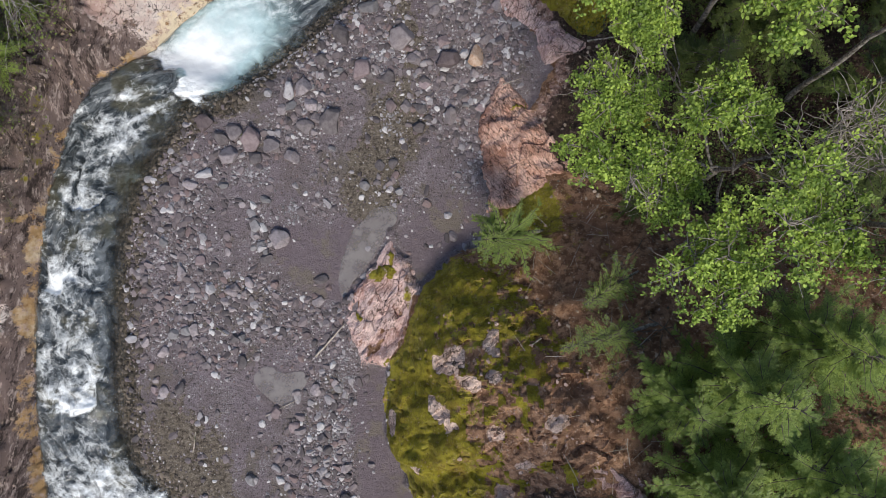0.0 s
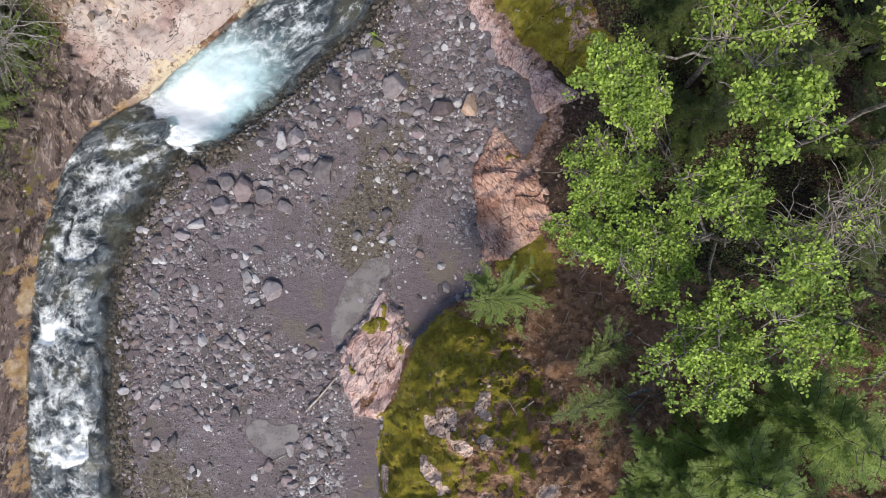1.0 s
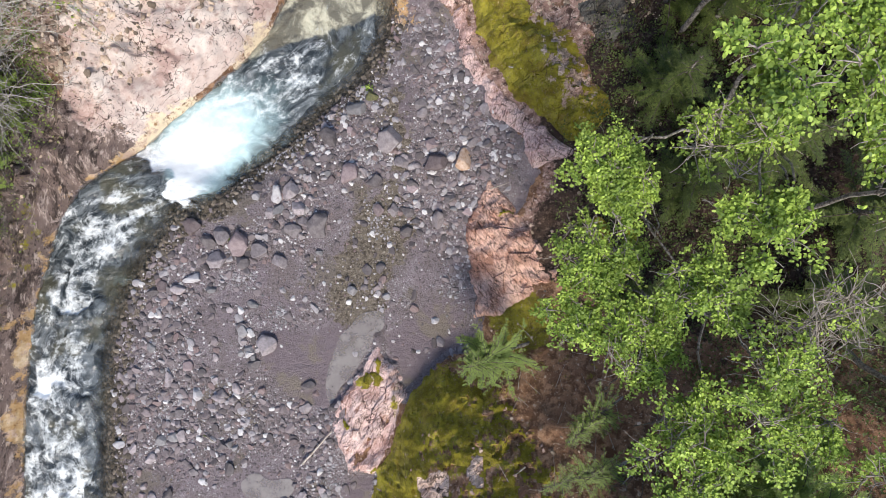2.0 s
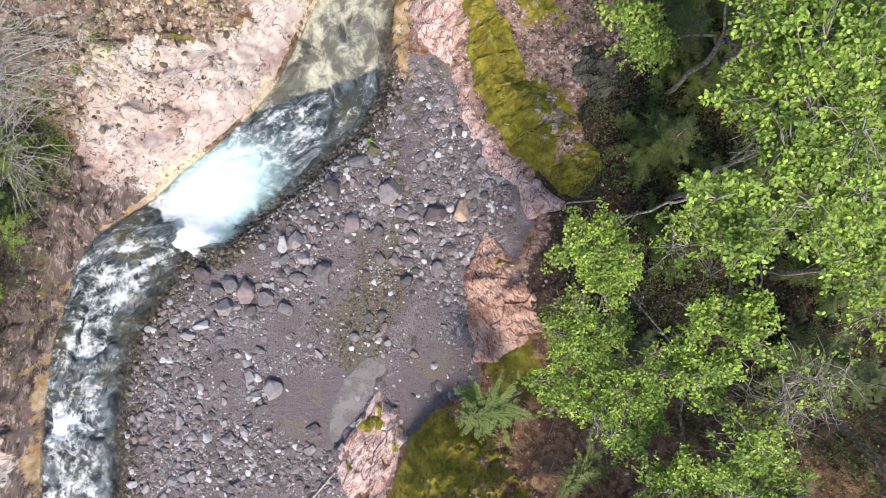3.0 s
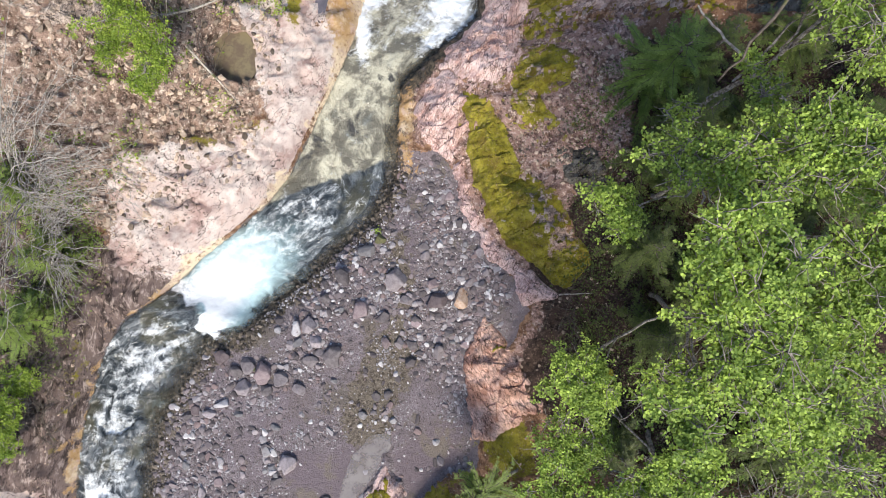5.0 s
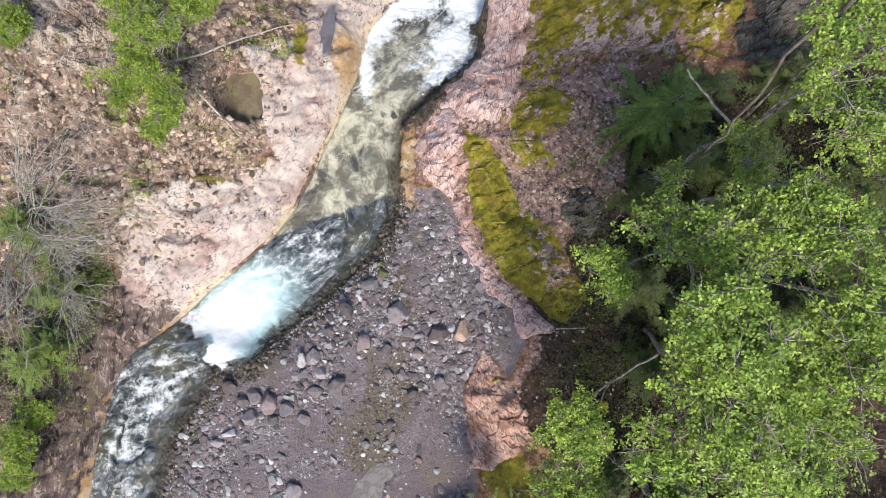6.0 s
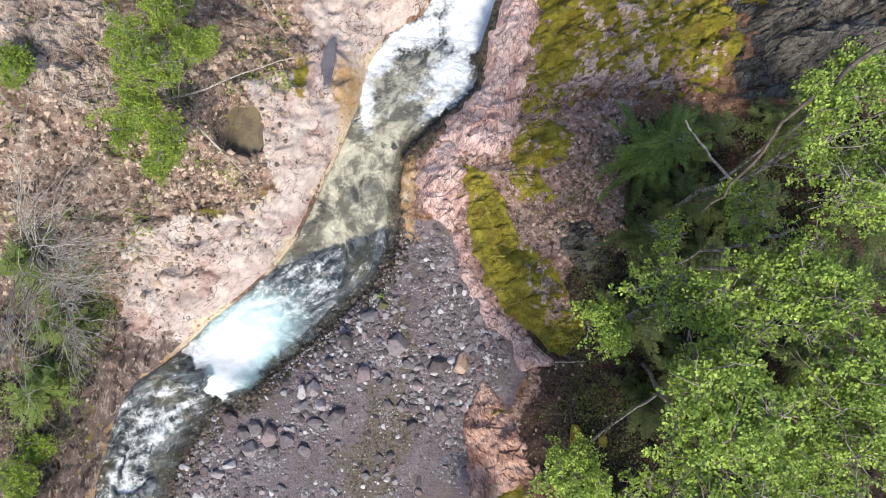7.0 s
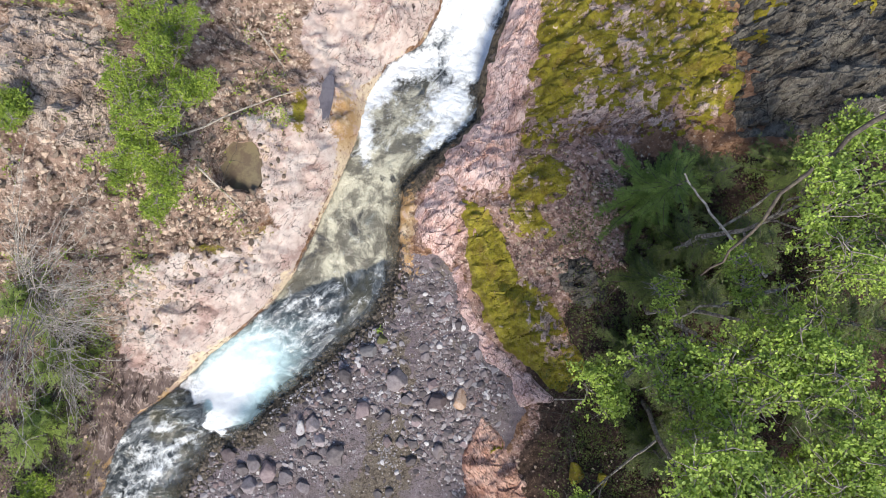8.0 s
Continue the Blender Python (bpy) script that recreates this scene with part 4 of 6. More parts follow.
build_outcrop("rock_shelf", [(4.2, 20.6), (4.6, 23.2), (5.2, 26.3), (5.4, 31), (13.6, 31), (13.1, 21.2), (12.4, 20.0), (9.8, 19.9), (7.5, 20.3), (5.5, 19.6), (4.5, 19.2)], 0.4, MOSSY_ROCK, "broad pink rock shelf patched with olive moss", 0.6, (0.0, 0.0), 0.3, 0.62, [(5.2, 23.5, 1.4, 3.0, 0, 0.8), (12.5, 23.5, 2.0, 2.0, 0, 0.5), (8, 20.5, 3, 1, 0, -0.9)], 10, 240, 0.065, litter=0.25)
build_outcrop("rock_mound", [(3.5, 18.8), (5.2, 19.3), (6.3, 18.5), (5.9, 17.4), (4.9, 16.9), (5.6, 15.6), (4.4, 15.2), (3.3, 16.1), (3.8, 17.4)], 0.45, MOSSY_ROCK, "small rock hump with bright olive moss", 0.5, (0.0, 0.0), 0.2, 0.8, (), 0, 260, litter=0.3)
build_outcrop("rock_outcrop", [(12.9, 27.5), (19.5, 27.5), (22, 22), (19, 19.5), (16.6, 19.6), (13.0, 19.8)], 0.9, SHADED_GREY_ROCK, "grey fractured rock with sparse moss, darkened for deep shade", 0.8, (0.0, 0.0), 0.4, -0.22, (), 10, 280, 0.08)
build_outcrop("rock_outcrop", [(4.4, -5.6), (5.2, -6.0), (6.2, -7.0), (7.2, -8.4), (7.0, -9.3), (6.0, -8.3), (5.0, -7.3), (4.3, -6.6)], 0.45, PINK_ROCK, "broken pink rock ledge on the litter slope", 0.3, (0.0, 0.0), 0.3, -0.7, (), 130, 320, litter=-0.7)
# shadowed patch by the ridge, its shade given by the dark rock colour
build_outcrop("rock_outcrop", [(5.5, 14.6), (7.0, 14.8), (8.1, 13.8), (8.0, 12.6), (6.9, 12.3), (5.9, 13.1)], 0.3, SHADED_GREY_ROCK, "slate-grey rock beside the mossy ridge, shade put into its dark colour", 0.4, (0.0, 0.0), 0.3, -0.7, (), 10, 340)
build_outcrop("rock_outcrop", [(-17.5, 25), (-14.6, 25.2), (-13.3, 23), (-13.1, 20.7), (-14, 19), (-16, 19.3), (-18.4, 21)], 0.4, CRAG_ROCK, "weathered grey-brown crag on the west slope", 0.5, (0.0, 0.0), 0.4, -0.9, (), 80, 300, 0.06, litter=-0.1)


# ---- boulders and stones ----
def on_ground(x, y, dz=0.0):
    return (x, y, level_at(x, y) + dz)


def ball(subdivisions):
    bm = bmesh.new()
    bmesh.ops.create_icosphere(bm, subdivisions=subdivisions, radius=1.0)
    v, f = np.array([p.co[:] for p in bm.verts]), np.array([[p.index for p in q.verts] for q in bm.faces])
    bm.free()
    return v, f


BALLS = {k: ball(k) for k in (1, 2, 3, 4)}
dice = np.random.RandomState(17)


def stone_shape(subdivisions, cuts=9, lumps=0.12, low=0.45):
    """A worn, blunt-edged stone about one across: a ball cut by random planes, then made uneven."""
    v, f = BALLS[subdivisions]
    v = v.copy()
    for _ in range(cuts):
        n = dice.normal(size=3)
        n /= np.linalg.norm(n)
        at = dice.uniform(low, 0.85)
        over = np.maximum(v @ n - at, 0)
        v -= over[:, None] * n * 0.94
    o = dice.uniform(0, 50, 3)
    v *= 1 + lumps * rough(v[:, 0] * 1.3 + o[0], v[:, 1] * 1.3 + v[:, 2] * 0.9 + o[1], 1.0, 3, 3)[:, None]
    return v * 0.5, f


def build_boulder(x, y, w, h, material, label, flat=0.62):
    v, f = stone_shape(4, 16, 0.2, 0.46)
    size = np.array([w, h, flat * (w + h) / 2]) * 1.14
    v = v * size
    z = level_at(x, y) + size[2] * 0.2
    ob = new("boulder", mesh_of("boulder", v, f, material))
    ob.location, ob.rotation_euler = (x, y, z), (dice.uniform(-0.15, 0.15), dice.uniform(-0.15, 0.15), dice.uniform(-0.4, 0.4))
    return tagged(ob, label, "boulder", "boulders on the gravel bar")


GREY = [(-1.66, 8.65, 1.1, 1.1), (-4.12, 8.77, 0.81, 0.92), (-4.92, 7.78, 0.58, 0.46), (-2.28, 6.93, 0.81, 0.58), (-1.13, 7.73, 0.69, 0.58), (-5.73, 6.58, 0.74, 0.97), (-5.38, 5.84, 0.81, 0.58), (-4.58, 5.2, 1.06, 1.06), (-5.5, 4.97, 0.69, 0.58), (-8.38, 4.74, 0.69, 0.83), (-6.88, 4.12, 0.83, 0.64), (-6.07, 3.7, 0.74, 0.64), (-8.95, 4.51, 0.64, 0.58), (-8.61, 3.75, 0.87, 0.78), (-7.57, 3.7, 0.81, 0.51), (-10.1, 2.55, 0.64, 0.51), (2.32, 8.49, 0.51, 0.46), (0.25, 5.43, 0.58, 0.81), (-1.01, 4.9, 0.69, 0.58), (-6.54, 0.37, 0.92, 1.04), (-4.81, -1.24, 0.69, 0.41), (-1.52, 5.78, 0.55, 0.51), (-0.32, 9.8, 0.58, 0.46)]
RED = [(0.25, 7.69, 1.29, 1.06), (-3.31, 7.27, 0.97, 0.87), (-7.69, 4.51, 1.15, 1.06), (-9.64, 5.13, 0.92, 0.74), (0.02, 8.49, 0.69, 0.55), (-2.16, 5.78, 0.51, 0.51)]
PALE = [(-6.26, 6.47, 0.51, 0.83), (-6.19, 5.78, 0.58, 0.55), (-9.53, 3.01, 0.97, 0.46), (-8.84, 2.55, 0.51, 0.35), (-7.46, 0.9, 0.51, 0.51), (-7.92, -3.47, 0.41, 0.37), (-3.04, 10.03, 0.78, 0.64), (-7.23, 0.02, 0.41, 0.35), (-1.75, 2.32, 0.37, 0.32), (-7.11, 1.98, 0.46, 0.37), (-7.04, -0.09, 0.35, 0.28), (-12.4, -3.61, 0.55, 0.37), (-11.14, 0.21, 0.37, 0.46), (0.94, 5.82, 0.41, 0.23), (-4.46, 4.05, 0.32, 0.28)]
for x, y, w, h in GREY:
    build_boulder(x, y, w, h, GREY_STONE, "dark grey river boulder with worn edges on gravel")
for x, y, w, h in RED:
    build_boulder(x, y, w, h, RED_STONE, "reddish mauve river boulder with worn edges on gravel")
for x, y, w, h in PALE:
    build_boulder(x, y, w, h, PALE_STONE, "pale grey river stone with worn edges on gravel")
build_boulder(1.29, 7.78, 0.7, 1.0, OCHRE_STONE, "ochre and white streaked slab-like boulder on gravel")


build_boulder(6.5, 4.9, 0.7, 0.9, MOSS, "boulder under yellow-green moss on the shaded slope")
build_boulder(7.6, 4.7, 0.6, 0.6, MOSS, "boulder under yellow-green moss on the shaded slope")
build_boulder(-2.5, 10.55, 0.62, 0.52, MOSSY_STONE, "olive boulder grown over with moss at the water's edge")


# smooth sandy spots and thick stony drifts of the bar: centre, half lengths, turn, strength
SANDY = [(-8.0, 5.6, 1.1, 0.7, 10, 0.9), (-3.6, 4.2, 0.8, 1.6, 10, 0.9), (-5.0, -0.3, 1.2, 1.3, 0, 0.45), (-9.0, 1.9, 0.8, 0.6, 0, 0.7), (-6.5, 2.7, 0.9, 1.0, 0, 0.8), (-8.3, 0.3, 0.8, 0.9, 0, 0.7), (-8.9, -7.6, 1.8, 1.8, 10, 0.45), (-6.3, -5.6, 1.0, 0.8, 0, 0.6), (-0.2, 3.2, 0.9, 1.4, 0, 0.6), (-6.9, 7.4, 0.8, 0.4, 35, 0.6), (-3.2, 6.3, 0.9, 0.7, 0, 0.7), (-10.4, -4.6, 0.7, 1.0, 0, 0.5), (-2.0, 5.2, 0.9, 1.9, 0, 0.6), (-0.4, 12.6, 0.5, 1.2, 0, 0.4)]
STONY = [(-10.9, 0.4, 1.4, 3.6, 5, 0.6), (-10.2, -3.2, 1.6, 2.2, 0, 0.6), (-5.6, 5.6, 1.4, 1.2, 0, 0.6), (-8.3, 4.2, 1.5, 0.9, 10, 0.5), (-4.6, -7.4, 1.3, 2.2, -8, 0.8), (-5.0, -3.0, 1.6, 1.2, 0, 0.6), (-7.3, 0.6, 0.6, 1.2, 0, 0.6), (-2.6, 8.8, 1.2, 1.3, 0, 0.5), (0.9, 8.6, 1.5, 2.0, 0, 0.5), (0.8, 4.8, 0.9, 1.4, 0, 0.5), (-4.4, 8.0, 1.8, 0.9, 30, 0.4), (-7.4, -2.4, 1.2, 1.6, 0, 0.4), (0.2, 12.4, 1.1, 1.6, 0, 0.6), (-1.9, 9.2, 2.4, 1.8, 0, 0.5), (2.2, 8.4, 1.3, 1.8, 0, 0.6), (1.2, 10.6, 1.2, 1.3, 0, 0.5), (-3.4, 9.6, 1.6, 0.9, 30, 0.5), (-1.0, 6.6, 1.6, 0.9, 0, 0.4), (-2.5, 7.5, 3.4, 2.8, 0, 0.3)]


def bar_spots(count, low, high, seed):
    """Places on the gravel bar, thick in the drifts and rare on the sand."""
    r = np.random.RandomState(seed)
    n = count * 16
    x, y = r.uniform(-14, 5, n), r.uniform(-12, 15, n)
    river, left, right = inside(x, y, RIVER), inside(x, y, LEFT_SIDE), inside(x, y, RIGHT_SIDE)
    bare = np.max([inside(x, y, p) for p in SILT + PUDDLES], axis=0)
    drift = 0.32 + 0.6 * rough(x, y, 0.7, 4, 70 + seed % 5)
    for cx, cy, rx, ry, t, f in STONY:
        drift = drift + f * blob(x, y, cx, cy, rx, ry, t)
    for cx, cy, rx, ry, t, f in SANDY:
        drift = drift - f * blob(x, y, cx, cy, rx, ry, t)
    ok = (river < -0.15) & (left < 0) & (right < 0.2) & ((bare < -0.05) | (r.uniform(0, 1, n) < 0.16)) & (r.uniform(0, 1, n) < np.clip((drift - 0.2) * 1.6, 0.11, 1))
    x, y = x[ok][:count], y[ok][:count]
    return x, y, low + (high - low) * r.uniform(0, 1, len(x)) ** 2.4


def joined_stones(name, x, y, size, material, subdivisions, label, category, shapes=14, level=None, sink=0.02, low=0.4, smooth=False, flat=0.85):
    forms = [stone_shape(subdivisions, 7, 0.12, low) for _ in range(shapes)]
    z = ground_level(x, y) if level is None else level
    verts, faces, at = [], [], 0
    for i in range(len(x)):
        v, f = forms[i % shapes]
        a = dice.uniform(0, 6.28)
        c, s = math.cos(a), math.sin(a)
        w = v * (size[i] * np.array([dice.uniform(0.8, 1.3), dice.uniform(0.7, 1.0), flat * dice.uniform(0.45, 0.8)]))
        verts.append(np.stack([w[:, 0] * c - w[:, 1] * s + x[i], w[:, 0] * s + w[:, 1] * c + y[i], w[:, 2] + z[i] + size[i] * sink], -1))
        faces.append(f + at)
        at += len(v)
    me = mesh_of(name, np.concatenate(verts), np.concatenate(faces), material, smooth=smooth)
    return tagged(new(name, me), label, category, kind="stuff")


STONES = [mesh_of("stone", *stone_shape(3, 14), GREY_STONE, smooth=False) for _ in range(10)]
STONES += [mesh_of("stone", *stone_shape(3, 14), m, smooth=False) for m in (RED_STONE, RED_STONE, PALE_STONE, PALE_STONE)]
xs, ys, sizes = bar_spots(300, 0.3, 0.65, 9)
for i in range(len(xs)):
    ob = part("stone", STONES[i % 14], ground)
    ob.location = on_ground(xs[i], ys[i], sizes[i] * 0.06)
    ob.rotation_euler, ob.scale = (0, 0, dice.uniform(0, 6.28)), (sizes[i], sizes[i] * dice.uniform(0.65, 0.95), sizes[i] * dice.uniform(0.45, 0.7))
x, y, size = bar_spots(4400, 0.1, 0.42, 1)
joined_stones("gravel_stones", x, y, size, PEBBLE, 2, "loose mauve-grey river stones strewn over the bar", "gravel")
x, y, size = bar_spots(24000, 0.04, 0.14, 2)
joined_stones("fine_gravel", x, y, size, FINE_PEBBLE, 1, "fine grey and whitish pebbles strewn over the bar", "gravel")

# drifts of pale chips: centre, half lengths, turn, how many
r = np.random.RandomState(18)
spots = [(-6.6, 8.0, 1.6, 0.3, 38, 420), (-4.4, 9.6, 0.9, 0.35, 35, 160), (-2.4, 8.2, 0.35, 0.6, 0, 190), (-10.6, 1.8, 1.4, 1.0, 20, 420), (-6.0, 1.5, 0.5, 0.4, 0, 130), (0.9, 3.0, 0.5, 0.9, 0, 150), (-9.8, -2.2, 1.4, 1.8, 0, 420), (-4.3, -7.5, 0.9, 1.6, -10, 420), (-4.0, -5.0, 0.6, 0.8, 0, 160), (-2.2, 5.2, 0.5, 0.8, 20, 130), (-7.8, 3.0, 1.0, 0.5, 0, 140), (0.6, 11.5, 0.9, 1.6, 25, 160)]
x = np.concatenate([cx + r.normal(0, 0.6, n) * rx * math.cos(radians(t)) - r.normal(0, 0.6, n) * ry * math.sin(radians(t)) for cx, cy, rx, ry, t, n in spots])
r = np.random.RandomState(18)
y = np.concatenate([cy + r.normal(0, 0.6, n) * rx * math.sin(radians(t)) + r.normal(0, 0.6, n) * ry * math.cos(radians(t)) for cx, cy, rx, ry, t, n in spots])
ok = (inside(x, y, RIVER) < -0.2) & (inside(x, y, RIGHT_SIDE) < 0)
x, y = x[ok], y[ok]
joined_stones("pale_chips", x, y, 0.05 + 0.14 * r.uniform(0, 1, len(x)) ** 2.5, PALE_STONE, 1, "drifts of pale broken stone chips on the bar", "gravel")

r = np.random.RandomState(19)
x, y = r.uniform(-14, 0, 24000), r.uniform(-11, 14, 24000)
near = inside(x, y, RIVER)
ok = (near > -0.9) & (near < 0.55) & (inside(x, y, LEFT_SIDE) < -1.2) & (inside(x, y, RIGHT_SIDE) < 0) & (r.uniform(0, 1, 24000) < 0.75)
x, y = x[ok][:2200], y[ok][:2200]
joined_stones("wet_stones", x, y, 0.06 + 0.3 * r.uniform(0, 1, len(x)) ** 2.5, WET_STONE, 1, "dark wet stones along the edge of the stream", "gravel")


# ---- plants ----
def tube(points, radii, sides=6):
    p, r = np.asarray(points, float), np.asarray(radii, float)
    way = np.gradient(p, axis=0)
    way /= np.linalg.norm(way, axis=1, keepdims=True) + 1e-9
    ref = np.where(np.abs(way[:, 2:3]) > 0.9, [[1.0, 0, 0]], [[0, 0, 1.0]])
    a = np.cross(way, ref)
    a /= np.linalg.norm(a, axis=1, keepdims=True) + 1e-9
    b = np.cross(way, a)
    t = np.arange(sides) * 2 * math.pi / sides
    v = p[:, None] + r[:, None, None] * (a[:, None] * np.cos(t)[None, :, None] + b[:, None] * np.sin(t)[None, :, None])
    i = np.arange(len(p) * sides).reshape(len(p), sides)
    j = np.roll(i, -1, 1)
    return v.reshape(-1, 3), np.stack([i[:-1], j[:-1], j[1:], i[1:]], -1).reshape(-1, 4)


def bundle(pieces):
    verts, faces, at = [], [], 0
    for v, f in pieces:
        verts.append(v), faces.append(f + at)
        at += len(v)
    return np.concatenate(verts), np.concatenate(faces)


def bough(a, b, r, sag=0.0, bend=0.12, n=7):
    """A crooked line from a to b."""
    a, b = np.asarray(a, float), np.asarray(b, float)
    t = np.linspace(0, 1, n)[:, None]
    length = np.linalg.norm(b - a)
    wob = np.cumsum(r.normal(size=(n, 3)), 0) * bend * length / n
    wob -= t * wob[-1]
    return a + (b - a) * t + wob + np.array([0, 0, 1.0]) * (sag * length * 4 * t * (1 - t))


def leaves_at(points, ways, sizes, r, wide=0.62):
    """Small folded leaves, each a pointed blade of four triangles, facing mostly up."""
    n = len(points)
    up = np.stack([r.normal(0, 0.6, n), r.normal(0, 0.6, n), np.ones(n)], -1)
    up /= np.linalg.norm(up, axis=1, keepdims=True)
    side = np.cross(up, ways)
    side /= np.linalg.norm(side, axis=1, keepdims=True) + 1e-9
    along = np.cross(side, up)
    s = sizes[:, None]
    curl = r.uniform(0.02, 0.16, (n, 1)) * s
    ring = []
    for a, w in ((0.0, 0.0), (0.28, 0.44), (0.68, 0.4), (1.0, 0.0), (0.68, -0.4), (0.28, -0.44)):
        ring.append(points + along * s * a + side * s * w * wide + up * curl * (1.6 * abs(w) - a * a))
    v = np.stack(ring, 1).reshape(-1, 3)
    k = np.arange(n)[:, None, None] * 6
    f = (np.array([[0, 4, 5], [0, 3, 4], [0, 2, 3], [0, 1, 2]])[None] + k).reshape(-1, 3)
    return v, f


def build_broadleaf(base, top, lobes, label, name="tree", tips=20, per=44, leaf=(0.05, 0.105), leafmat=None, thick=0.11, seed=1, category="tree", gap=0.2):
    """A tree whose crown fills the lobes: (centre, radii, number of limbs)."""
    r = np.random.RandomState(seed)
    root = tagged(new(name), label, category)
    root.location = base
    o = np.array(base, float)
    trunk = bough(o - [0, 0, 0.4], top, r, 0.0, 0.1, 12)
    tr = np.linspace(thick, thick * 0.1, 12)
    v, f = tube(trunk, tr, 8)
    part("trunk", mesh_of("trunk", v - o, f, BARK), root)
    twigs, pts, ways = [], [], []
    for lobe, (centre, radii, hubs, *share) in enumerate(lobes):
        centre, radii = np.array(centre, float), np.array(radii, float)
        j = int(np.clip(9 * (centre[2] - 0.4 * np.hypot(*(centre[:2] - o[:2])) - o[2]) / max(0.5, top[2] - o[2]), 2, 10))
        main = bough(trunk[j], centre - [0, 0, 0.3 * radii[2]], r, 0.1, 0.2, 9)
        reach = np.linalg.norm(main[-1] - main[0])
        if reach > 1.8:
            v, f = tube(main, np.linspace(tr[j] * 0.6, 0.022, 9), 7)
            part("limb", mesh_of("limb", v - o, f, BARK), root)
        for h in range(hubs):
            az, up = 2.4 * h + r.uniform(-0.4, 0.4), r.uniform(-0.5, 0.95)
            flat = math.sqrt(max(0, 1 - up * up))
            hub = centre + np.array([math.cos(az) * flat, math.sin(az) * flat, up]) * radii * r.uniform(0.4, 0.75)
            k = int(np.clip(11 * 0.8 * (hub[2] - 0.35 * np.hypot(*(hub[:2] - o[:2])) - o[2]) / max(0.5, top[2] - o[2]), 2, 10))
            from_main = reach > 1.8
            at = main[r.randint(4, 9)] if from_main else trunk[k]
            limb = bough(at, hub, r, 0.08, 0.22, 8)
            v, f = tube(limb, np.linspace(0.026 if from_main else tr[k] * 0.5, 0.014, 8), 6)
            part("limb", mesh_of("limb", v - o, f, BARK), root)
            for _ in range(tips):
                start = limb[r.randint(4, 8)]
                go = r.normal(size=3) * [1, 1, 0.55]
                end = start + go / np.linalg.norm(go) * radii * r.uniform(0.2, 0.6)
                off = (end - centre) / radii
                m, turn = np.linalg.norm(off), math.atan2(off[1], off[0])
                edge = 1.0 + gap * math.sin(3.1 * turn + seed + lobe) + gap * 0.7 * math.sin(7.3 * turn + 2 * seed)
                if m > edge:
                    end = centre + off / m * edge * radii
                twig = bough(start, end, r, 0.06, 0.25, 6)
                twigs.append(tube(twig, np.linspace(0.016, 0.004, 6), 4))
                n = r.poisson(per * (share[0] if share else 1.0) / 7 * r.choice([0.0, 0.35, 2.6]))
                if not n:
                    continue
                t = np.clip(0.2 + 0.85 * r.uniform(0, 1, n) ** 0.7, 0, 1.05)
                node = np.stack([np.interp(t * 5, np.arange(6), twig[:, c]) for c in range(3)], -1) + r.normal(size=(n, 3)) * [0.13, 0.13, 0.07]
                at = np.repeat(node, 7, 0)
                w = r.normal(size=at.shape) * [1, 1, 0.25]
                w /= np.linalg.norm(w, axis=1, keepdims=True) + 1e-9
                pts.append(at + w * 0.02 + r.normal(size=at.shape) * 0.03)
                ways.append(w)
    v, f = bundle(twigs)
    part("twig_growth", mesh_of("twig_growth", v - o, f, TWIG), root, kind="stuff")
    p, w = np.concatenate(pts), np.concatenate(ways)
    v, f = leaves_at(p, w, r.uniform(*leaf, len(p)), r, 0.75)
    part("crown", mesh_of("crown", v - o, f, leafmat or LEAF, smooth=False), root, kind="stuff")
    return root


